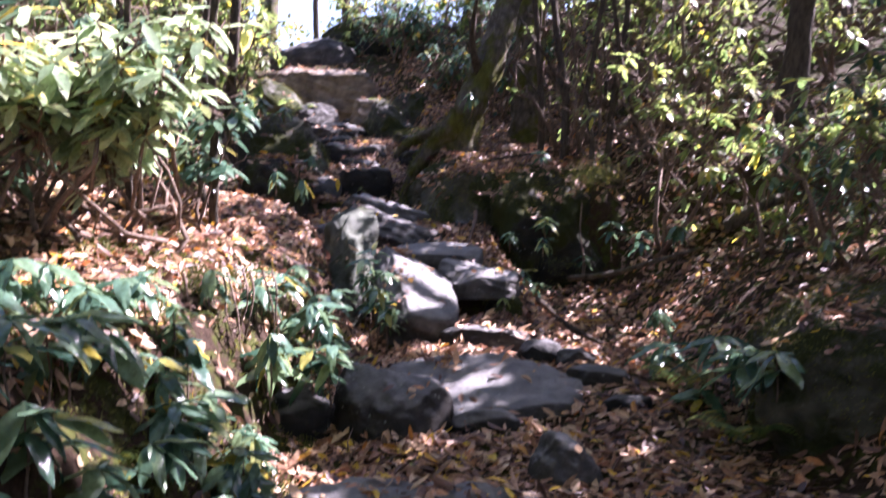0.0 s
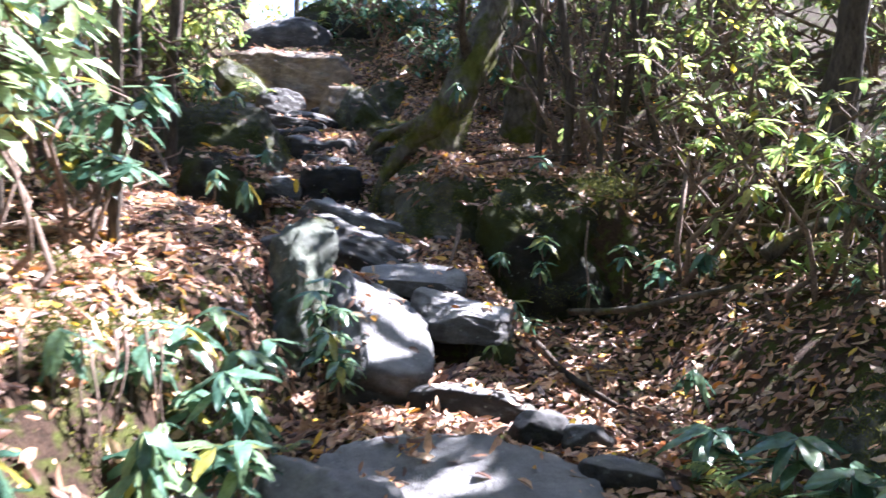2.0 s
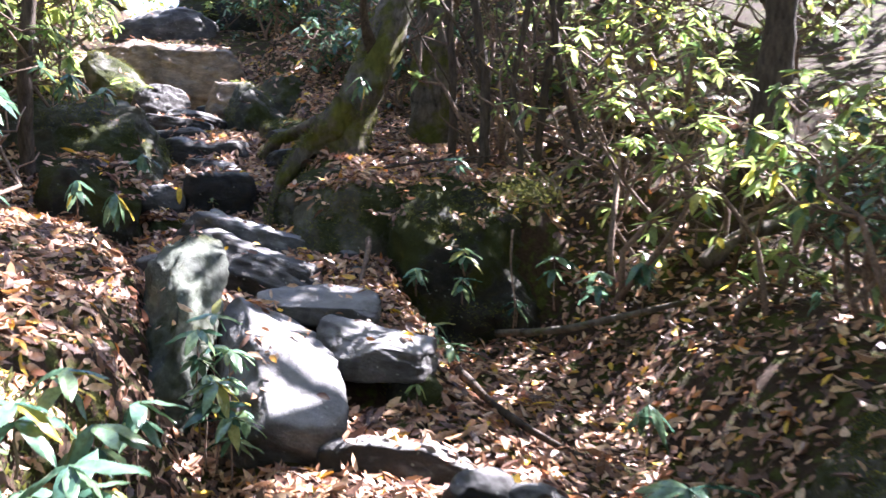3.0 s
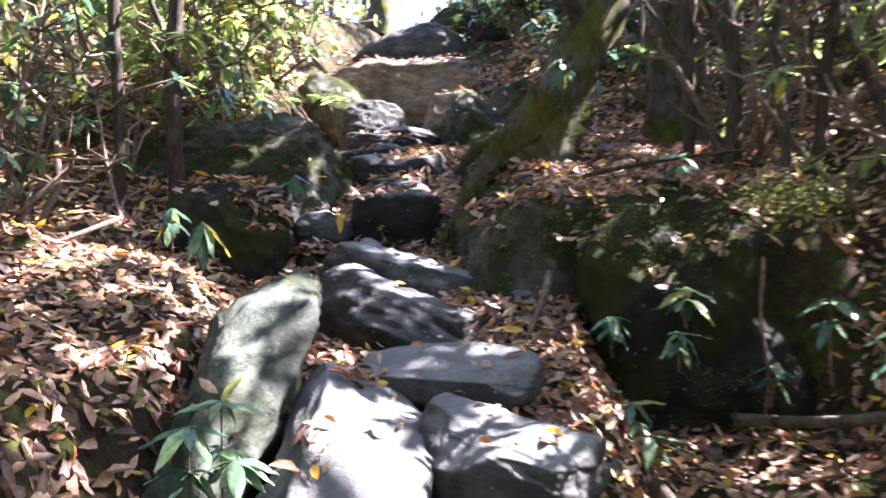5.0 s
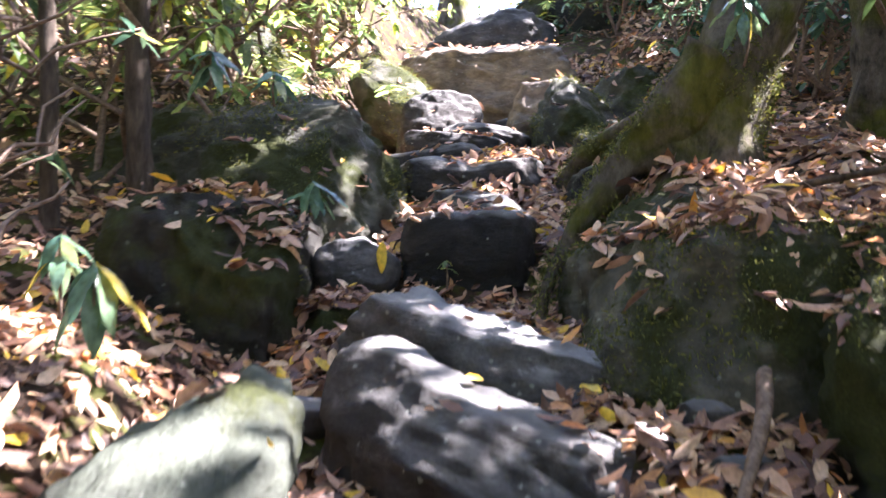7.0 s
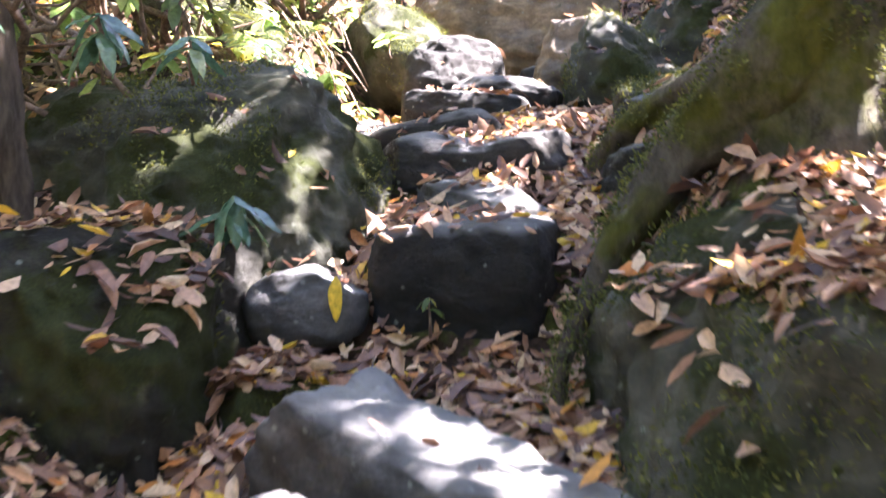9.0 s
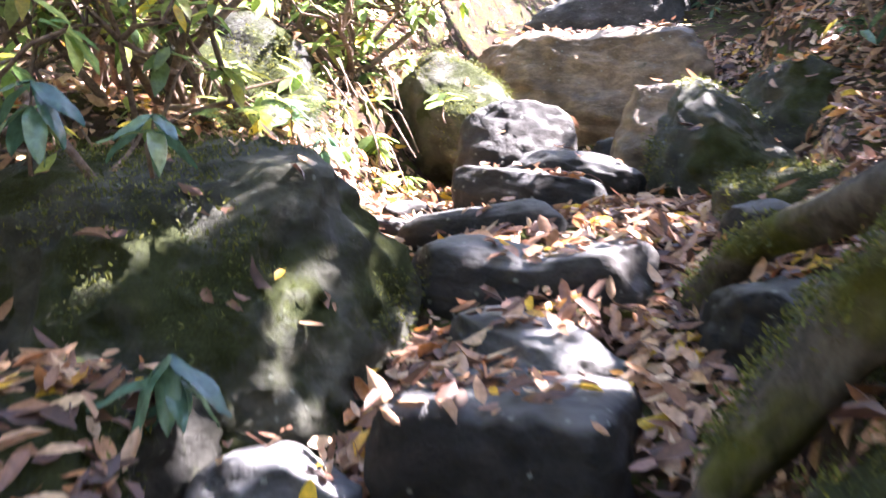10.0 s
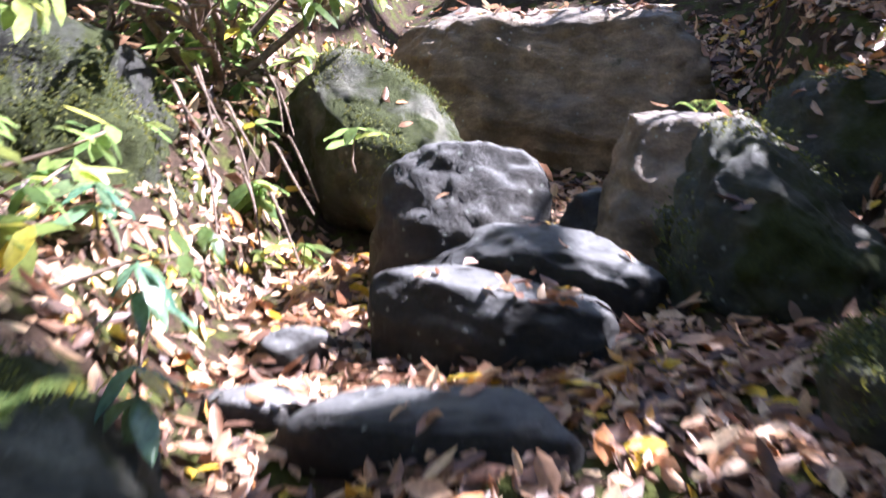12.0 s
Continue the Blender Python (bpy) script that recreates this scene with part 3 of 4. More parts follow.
def forest_tree(place, height, radius, lean, seed, label):
    """A tall tree: trunk with limbs; its leaves are added below to shape the light."""
    rng = np.random.default_rng(seed)
    x, y = place
    z = float(ground_height(x, y)) - 0.15
    tree = tagged(empty("tree"), label, "tree")
    top = Vector((x + lean[0], y + lean[1], z + height))
    pts = bent((x, y, z), top, 6, 0.05, rng)
    limb("trunk", pts, [radius * 1.35, radius, radius * 0.9, radius * 0.8, radius * 0.65, radius * 0.5, radius * 0.25], BARK if seed % 2 else BARK_MOSSY, tree, 12, seed)
    for k in range(4):
        a = pts[3 + k % 3]
        ang = rng.uniform(0, 6.28)
        reach = height * rng.uniform(0.18, 0.3)
        b = a + Vector((math.cos(ang) * reach, math.sin(ang) * reach, reach * 0.6))
        limb("limb", bent(a, b, 3, 0.1, rng), [radius * 0.4, radius * 0.3, radius * 0.2, radius * 0.08], BARK, tree, 7, seed + k)
    CROWN_TREES.append((tree, top))
    return tree


# Mostly unseen trees, added to carry the leaves that shade the trail.
for i, (x, y, h, r, lx, ly) in enumerate([(1.15, 11.6, 8, 0.2, 0.6, 0.4), (3.9, 9.4, 7.5, 0.14, 0.9, 0.5), (4.6, 5.4, 8.5, 0.17, -0.3, 0.6), (4.3, 13.5, 9, 0.2, 0.2, 0.3), (3.6, 15.4, 9, 0.18, 0.3, 0.2),
                                          (0.6, 19.5, 9, 0.17, 0.3, 0.0), (5.5, 1.8, 9, 0.18, 0, 0.5), (6.8, 8.6, 10, 0.2, -0.2, 0), (-4.6, 22.0, 9, 0.2, 0.1, 0), (7, 17, 10, 0.2, 0, 0), (-3.2, -2.5, 8, 0.2, 0.3, 0), (2.6, -4.5, 8, 0.2, 0, 0), (-1.5, -8, 9, 0.22, 0, 0), (-6.8, 6.5, 9, 0.2, 0, 0), (-7.2, 13.5, 9, 0.2, 0, 0)]):
    forest_tree((x, y), h, r, (lx, ly), 100 + i, "tall grey-barked forest tree on the wooded slope, with leaves added for shade")


def fill_crowns():
    """Crowns over the slope on the sunny side, unseen and added to shape the light: leaves thick in clumps, with gaps
    placed for flecks of sun.
    """
    rng = np.random.default_rng(11)
    n = 150000
    q = np.stack([rng.uniform(-5.0, 5.5, n), rng.uniform(-1.5, 21.0, n)], 1)
    # Hand-set openings (x, y, radius, strength) that steer sunlight onto chosen spots.
    gaps = [(-2.2, 4.9, 1.2, 1.2), (-3, 4.3, 1.2, 1.2), (-2.6, 3.6, 1, 0.75), (-1.8, 4.1, 0.9, 1.1), (2.2, 9.6, 1.2, 0.85), (3.4, 10.3, 2.6, 1.25), (1.6, 7.5, 0.7, 0.75), (2.3, 8.2, 1, 0.95), (2.6, 12, 1.5, 1), (-3.6, 12.4, 1.1, 1.2), (-3.4, 14.2, 1, 0.9), (-0.1, 6.7, 0.7, 0.85), (0, 7.8, 0.75, 0.43), (-0.55, 7.1, 0.45, 0.68), (0, 7.25, 0.45, 0.65), (-0.2, 7.9, 0.4, 0.58), (-0.8, 8.6, 0.45, 0.58), (-1.9, 7.9, 0.7, 0.5), (-2.9, 13, 1, 1.2), (-2, 13.4, 0.6, 0.95), (-1.2, 13.7, 0.6, 0.85), (-1.65, 12.7, 0.5, 0.7), (-2.4, 15.4, 1.3, 1.1),
            (-1.7, 10.9, 0.5, 0.34), (-0.55, 9.45, 0.5, 0.62), (-0.1, 9.2, 0.4, 0.6), (0.5, 4.2, 1, 0.38), (-3.6, 14.8, 0.6, 1.1), (-3, 14.9, 0.6, 1.1), (-2.4, 14.9, 0.6, 1.1), (-1.35, 9.9, 0.4, 0.95), (-0.9, 9.1, 0.45, 0.62), (0, 9.6, 0.5, 0.9), (-0.3, 10.05, 0.4, 0.85), (0.6, 9.2, 0.6, 0.95), (0.2, 12.2, 1, 0.7), (-0.5, 14, 0.9, 0.7), (-3.2, 5.2, 1.3, 1.3), (-2.6, 5.8, 1.2, 1.2), (-3.8, 4.8, 1.3, 1.3), (1, 8.6, 0.5, 0.8), (1.5, 8, 0.9, 1.15), (2.2, 7.4, 1, 1.1), (2.9, 8.7, 1.2, 1.2), (1.9, 8.9, 0.8, 1.1), (1.2, 6.3, 0.7, 0.6), (1.8, 5.2, 0.6, 0.7), (-2.1, 12.4, 0.35, 0.8), (3.4, 10.8, 1.5, 0.75), (-3.6, 10, 0.9, 0.5), (-3.2, 17.5, 2, 0.8), (1.3, 9.3, 0.7, 0.45), (-1, 10.9, 0.4, 0.5), (0.9, 9.6, 0.8, 0.72), (1.6, 10.4, 1, 0.85), (0.25, 10.1, 0.55, 0.78), (0.3, 9.4, 0.5, 0.72), (-1.2, 11.45, 0.35, 0.8), (-1.5, 11.15, 0.4, 0.9), (-1.1, 12.2, 0.6, 0.5), (-1.7, 12.05, 0.4, 0.5), (-1.3, 3.2, 0.8, 0.6), (-1.9, 3.4, 0.8, 0.8), (-2.2, 12.3, 0.7, 0.8), (-0.6, 12.6, 0.6, 0.6), (-1.7, 10.15, 0.4, 0.76), (-1.64, 11.8, 0.5, 0.5), (-1.3, 11.9, 0.5, 0.5), (-1.1, 12.3, 0.5, 0.5), (0.1, 10.4, 0.5, 0.5), (-0.3, 10.6, 0.35, 0.6), (-4.2, 9, 1.2, 0.62), (-3.9, 10.6, 1, 0.7), (-2.6, 8.8, 0.8, 0.75), (-2, 8.6, 0.6, 0.8), (-2.5, 12.2, 0.7, 1), (-1.5, 11.3, 0.5, 1), (-2, 11.8, 0.5, 0.8), (-1.9, 10, 0.45, 0.52), (-2.4, 10.4, 0.3, 0.55), (0.1, 8.85, 0.45, 0.8), (0.5, 9.1, 0.4, 0.8), (1, 8.8, 0.4, 0.6), (2.0, 10.8, 0.9, 1.0), (2.8, 11.5, 1.0, 1.1), (-3.4, 3.6, 1.2, 1.2), (0.2, 6.2, 0.6, 0.7), (0.1, 5.3, 0.7, 0.5), (1.5, 4.4, 0.6, 0.62)]
    open_sky = 0.36 + 0.55 * np.clip((q[:, 0] - 2.4) / 1.2, 0, 1)
    for gx, gy, r, k in gaps:
        open_sky = np.maximum(open_sky, 1.25 * k * np.exp(-(((q[:, 0] - gx) ** 2 + (q[:, 1] - gy) ** 2) / (1.2 * r * r)) ** 1.5))
    # Spots where the leaves are kept thick to hold the bank in shade.
    for gx, gy, r in [(-2.8, 10.2, 0.6), (-2.0, 9.5, 0.5)]:
        open_sky *= 1 - 0.8 * np.exp(-((q[:, 0] - gx) ** 2 + (q[:, 1] - gy) ** 2) / (r * r))
    fleck = np.array([noise.noise(Vector((a * 2.6, b * 2.6, 3.3))) * 0.6 + noise.noise(Vector((a * 6.5, b * 6.5, 1.3))) * 0.45 for a, b in q])
    keep = (fleck * 0.9 + 0.5) > open_sky
    q = q[keep][:80000]
    n = len(q)
    g = ground_height(q[:, 0], q[:, 1])
    rise = rng.uniform(5.2, 7.5, n)
    s = np.array(SUN_WAY)
    place = np.stack([q[:, 0], q[:, 1], g], 1) + s[None] * (rise / s[2])[:, None]
    along = rng.normal(0, 1, (n, 3)) * (1, 1, 0.5)
    up = np.stack([rng.normal(0.3, 0.5, n), rng.normal(0.2, 0.5, n), np.ones(n)], 1)
    size = rng.uniform(0.12, 0.22, n)
    verts = leaf_arrays(place, along, up, size, size * 0.6, np.full(n, 0.2), rng.uniform(-0.1, 0.3, n), True)
    # More unseen leaves behind and to the left, added to block skylight.
    m = 16000
    back = np.stack([rng.uniform(-8, 7, m), rng.uniform(-11, 2.5, m), rng.uniform(4.2, 9.0, m)], 1)
    left = np.stack([rng.uniform(-9, -4.5, m // 3), rng.uniform(2, 18, m // 3), rng.uniform(7.5, 10.5, m // 3)], 1)
    far = np.concatenate([back, left])
    k = len(far)
    size = rng.uniform(0.2, 0.4, k)
    verts = np.concatenate([verts, leaf_arrays(far, rng.normal(0, 1, (k, 3)), rng.normal(0, 0.5, (k, 3)) + (0, 0, 1), size, size * 0.6, np.full(k, 0.2), rng.uniform(-0.1, 0.3, k), True)])
    place = np.concatenate([place, far])
    tops = np.array([list(t[1]) for t in CROWN_TREES])
    near = np.argmin(((place[:, None, :2] - tops[None, :, :2]) ** 2).sum(-1), 1)
    for i, (tree, top) in enumerate(CROWN_TREES):
        mine = near == i
        if mine.sum() > 20:
            part("crown", leaves_mesh("crown", verts[mine], CANOPY), tree)


fill_crowns()


# ---- far woods ----
def far_woods():
    rng = np.random.default_rng(21)
    pieces, spots = [], []
    for _ in range(190):
        ang = rng.uniform(0, 2 * math.pi)
        d = rng.uniform(11, 46)
        x, y = math.sin(ang) * d - 1.0, 8 + math.cos(ang) * d
        if abs(x + 4.6 + (y - 22) * 0.19) < 0.9 + 0.02 * y and y > 15:
            continue
        if abs(x) < 7 and -3 < y < 21 or 0 < x < 15 and 13 < y < 23:
            continue
        along, across = (x + 1) * 0.83 + (y - 10) * 0.56, (y - 10) * 0.83 - (x + 1) * 0.56
        if 0 < along < 26 and abs(across) < 15:
            continue
        z = float(ground_height(x, y))
        h = rng.uniform(7, 12)
        pieces.append(tube(bent((x, y, z - 0.3), (x + rng.normal(0, 0.5), y, z + h), 4, 0.1, rng), [0.22, 0.17, 0.14, 0.1, 0.05], 6))
        for _ in range(9):
            spots.append((x + rng.normal(0, 1.7), y + rng.normal(0, 1.7), z + h * rng.uniform(0.12, 1.05), rng.uniform(0.7, 1.5)))
    trunks = tagged(new("distant_trunks", joined("distant_trunks", pieces, BARK)), "grey trunks of the distant woods", "trees", kind="stuff")
    spots = np.array(spots)
    pick = rng.integers(0, len(spots), 80000)
    c = spots[pick]
    n = len(c)
    ball = rng.normal(0, 0.55, (n, 3)) * c[:, 3:4]
    place = c[:, :3] + ball
    along = rng.normal(0, 1, (n, 3))
    up = rng.normal(0, 0.6, (n, 3)) + (0, 0, 1)
    size = rng.uniform(0.14, 0.34, n)
    me = leaves_mesh("distant_foliage", leaf_arrays(place, along, up, size, size * 0.6, np.full(n, 0.2), rng.uniform(-0.1, 0.3, n), True), CANOPY)
    tagged(new("distant_foliage", me), "yellow-green foliage of the distant woods", "foliage", kind="stuff")


far_woods()


# ---- shrubs ----
def whorls(tips, ways, per, size, droop, rng):
    """Leaves in rosettes at the twig tips."""
    k = len(tips)
    n = k * per
    base = np.repeat(tips, per, 0)
    axis = np.repeat(ways, per, 0)
    axis /= np.linalg.norm(axis, axis=1, keepdims=True)
    ang = rng.uniform(0, 6.28, n)
    ref = np.cross(axis, np.tile((0.3, 0.9, 0.31), (n, 1)))
    ref /= np.linalg.norm(ref, axis=1, keepdims=True)
    other = np.cross(axis, ref)
    out = ref * np.cos(ang)[:, None] + other * np.sin(ang)[:, None]
    along = out + axis * rng.uniform(-0.1, 0.6, n)[:, None] + np.array((0, 0, -1)) * rng.uniform(0.2, 1.2, n)[:, None] * droop
    up = axis * 0.7 + (0, 0, 0.7)
    length = size * rng.uniform(0.6, 1.2, n)
    base = base + axis * rng.uniform(-0.05, 0.03, n)[:, None]
    return leaf_arrays(base, along, up, length, length * rng.uniform(0.27, 0.36, n), rng.uniform(0.05, 0.35, n), rng.uniform(0.0, 0.3, n))


def shrub(place, height, spread, stems, tips_each, seed, label, size=0.165, material=None, lean=(0, 0), bare=0.0, per=7, low=2):
    """A rhododendron: crooked stems that fork, with rosettes of leaves at the tips."""
    rng = np.random.default_rng(seed)
    x, y = place
    z = float(ground_height(x, y)) - 0.08
    stems = max(4, round(stems * 0.6)) if x > 1.4 and 7 < y < 11.5 else stems
    bush = tagged(empty("rhododendron_shrub", (x, y, z)), label, "shrub", "rhododendron shrubs on the banks")
    tips, ways = [], []
    for _ in range(stems):
        pieces = []
        ang = rng.uniform(0, 6.28)
        reach = spread * rng.uniform(0.3, 1.0)
        end = Vector((math.cos(ang) * reach + lean[0] * height, math.sin(ang) * reach + lean[1] * height, height * rng.uniform(0.55, 1.0)))
        pts = bent((rng.normal(0, 0.08), rng.normal(0, 0.08), 0), end, 6, 0.11 * height, rng)
        r0 = 0.012 + 0.008 * height
        pieces.append(tube(pts, [r0 * (1 - 0.13 * i) for i in range(7)], 6))
        for _ in range(tips_each):
            k = int(rng.integers(low, 7))
            a = pts[k]
            b = a + Vector((rng.normal(0, 0.22) * spread, rng.normal(0, 0.22) * spread, rng.uniform(-0.05, 0.3) * height * 0.7))
            tw = bent(a, b, 4, 0.06, rng)
            pieces.append(tube(tw, [r0 * 0.5, r0 * 0.42, r0 * 0.34, r0 * 0.27, r0 * 0.2], 5))
            if rng.random() > bare:
                tips.append(tw[-1])
                ways.append((tw[-1] - tw[-2]) + Vector((0, 0, 0.1)))
        part("stem", joined("stem", pieces, TWIG), bush)
    if tips:
        v = whorls(np.array([list(t) for t in tips]), np.array([list(w) for w in ways]), per, size, 0.8, rng)
        part("foliage", leaves_mesh("foliage", v, material or WAXY), bush)
    return bush


LIT = "sunlit rhododendron shrub with long waxy green leaves"
DEEP = "shaded rhododendron shrub with crooked stems and dark leaves"
THIN = "tangled rhododendron stems with few bright leaves"
for i, (x, y, h, sp, st, tp, kind, bare) in enumerate([
        (-1.8, 5.3, 1.1, 0.55, 4, 9, LIT, 0.0), (-2.5, 4.95, 1.25, 0.65, 4, 11, LIT, 0.0), (-2.1, 5.2, 1.35, 0.75, 5, 11, LIT, 0.0), (-2.9, 4.7, 1.2, 0.8, 5, 11, LIT, 0.0), (-1.85, 6.3, 1.1, 0.6, 6, 8, LIT, 0.1), (-2.9, 5.7, 1.5, 0.9, 8, 10, DEEP, 0.1), (-3.6, 4.4, 1.8, 1.0, 8, 11, DEEP, 0),
        (-2.3, 7.0, 1.3, 0.7, 6, 8, DEEP, 0.35), (-3.3, 7.4, 2.0, 1.1, 9, 12, DEEP, 0.2), (-2.9, 8.6, 1.9, 0.9, 8, 11, DEEP, 0.45), (-3.8, 9.6, 2.2, 1.2, 10, 13, DEEP, 0.15), (-3.0, 10.4, 1.7, 0.9, 9, 12, DEEP, 0.2),
        (-3.1, 11.6, 1.6, 0.9, 10, 14, LIT, 0.0), (-4.2, 12.2, 2.4, 1.2, 11, 14, LIT, 0.0), (-3.5, 13.8, 1.7, 1.0, 10, 14, LIT, 0.0), (-4.3, 15.6, 2.2, 1.2, 10, 14, LIT, 0.0), (-5.0, 18, 2.6, 1.4, 10, 14, LIT, 0.0),
        (-5.2, 7.0, 2.8, 1.5, 11, 14, DEEP, 0), (-5.6, 10.0, 3.0, 1.5, 11, 14, DEEP, 0), (-5.6, 13.2, 3.0, 1.5, 11, 14, LIT, 0), (-4.9, 5.0, 2.5, 1.3, 10, 13, DEEP, 0), (-5.0, 2.5, 2.5, 1.3, 9, 12, DEEP, 0),
        (1.55, 10.2, 1.7, 0.7, 9, 7, THIN, 0.8), (2.1, 9.9, 2.0, 0.8, 10, 8, THIN, 0.65), (2.7, 9.3, 1.6, 0.8, 9, 9, THIN, 0.5), (3.2, 8.6, 1.4, 0.8, 8, 9, LIT, 0.1), (2.35, 8.7, 1.9, 0.7, 8, 8, LIT, 0.35), (2.85, 7.7, 1.7, 0.8, 8, 9, LIT, 0.1), (3.3, 6.1, 1.5, 0.7, 7, 9, LIT, 0.1), (1.9, 11.2, 2.2, 0.9, 11, 9, THIN, 0.55),
        (2.9, 10.6, 2.0, 1.0, 10, 9, LIT, 0.3), (3.6, 10.2, 1.6, 1.0, 9, 10, LIT, 0.2), (4.3, 8.4, 1.4, 0.9, 8, 10, LIT, 0.1), (3.4, 12.2, 2.8, 1.2, 11, 14, LIT, 0.1), (2.2, 13.0, 2.6, 1.1, 10, 13, LIT, 0.1),
        (5.2, 11.2, 1.7, 1.2, 10, 11, LIT, 0), (5.4, 7.0, 1.5, 1.1, 8, 10, DEEP, 0), (3.3, 6.9, 1.2, 0.7, 7, 9, DEEP, 0.2), (3.8, 5.4, 1.8, 0.9, 8, 11, DEEP, 0.1), (3.6, 3.4, 1.6, 0.9, 8, 10, DEEP, 0.1),
        (0.9, 12.9, 1.3, 0.7, 8, 10, DEEP, 0.2), (0.1, 14.3, 1.0, 0.6, 8, 10, DEEP, 0.1), (-0.55, 15.9, 1.0, 0.6, 9, 11, DEEP, 0.0), (0.6, 16.4, 1.6, 0.9, 9, 12, LIT, 0), (-1.0, 17.6, 1.3, 0.8, 10, 12, DEEP, 0),
        (1.2, 14.6, 2.2, 1.0, 9, 12, DEEP, 0.1), (-2.0, 21.0, 1.2, 1.2, 9, 12, LIT, 0), (0.6, 19.0, 1.8, 1.2, 9, 12, LIT, 0), (4.8, 14.5, 3.0, 1.4, 10, 13, LIT, 0), (2.6, 17.5, 2.6, 1.4, 10, 13, LIT, 0), (6.3, 13.0, 3.3, 1.7, 15, 18, LIT, 0), (7.2, 16.5, 3.2, 1.7, 11, 14, LIT, 0), (8.2, 11.0, 3.4, 1.7, 15, 18, LIT, 0), (9.5, 14.0, 3.4, 1.8, 11, 14, LIT, 0), (5.2, 18.5, 3.2, 1.7, 11, 14, LIT, 0), (-7.0, 16.5, 3.2, 1.7, 11, 14, LIT, 0), (7.0, 8.8, 2.6, 1.5, 10, 13, LIT, 0), (-1.7, 18.9, 1.6, 0.9, 10, 13, LIT, 0)]):
    # Leaf colour carries the light: sunlit tones on chosen shrubs, WAXY on the rest.
    shrub((x, y), h, sp, st, tp, 200 + i, kind, size=0.24 if i < 5 else 0.2 if i < 8 else 0.165, material=WAXY_SUNLIT if i in (0, 1, 2, 3) else FRESH_OR_SUNLIT if kind == THIN or (kind == LIT and (x > 0 or y > 11)) or i in (8, 10, 11) else WAXY, bare=bare, low=5 if i < 5 else 2)


# ---- slender trunks on the left bank ----
def sapling(place, height, radius, lean, seed, label):
    x, y = place
    z = float(ground_height(x, y)) - 0.1
    tree = tagged(empty("sapling", (x, y, z)), label, "young tree")
    rng = np.random.default_rng(seed)
    limb("trunk", bent((0, 0, 0), (lean[0], lean[1], height), 6, 0.05, rng), [radius * 1.2, radius, radius, radius * 0.95, radius * 0.9, radius * 0.8, radius * 0.6], BARK, tree, 10, seed)
    limb("branch", bent((0, 0, height * 0.3), (lean[0] - 0.5, 0.1, height * 0.7), 4, 0.05, rng), [radius * 0.5, radius * 0.4, radius * 0.3, radius * 0.25, radius * 0.15], BARK, tree, 7, seed + 1)
    return tree


for i, (x, y, h, r, lx, ly) in enumerate([(-1.8, 6.5, 3.0, 0.035, 0.12, 0.1), (-2.4, 6.3, 3.2, 0.028, 0.1, 0.0), (-2.5, 9.95, 3.4, 0.06, 0.02, 0), (-2.75, 9.6, 3.2, 0.04, 0.2, 0), (-3.0, 8.3, 3, 0.035, -0.3, 0),
                                          (1.45, 10.0, 3, 0.045, -0.15, 0.1), (1.75, 9.75, 3, 0.03, 0.25, 0), (2.0, 10.2, 3.2, 0.04, 0.4, 0.1), (1.2, 10.25, 2.8, 0.035, -0.1, 0), (2.5, 10.0, 3, 0.03, -0.5, 0)]):
    sapling((x, y), h, r, (lx, ly), 300 + i, "slender bare brown trunk on the leafy bank")


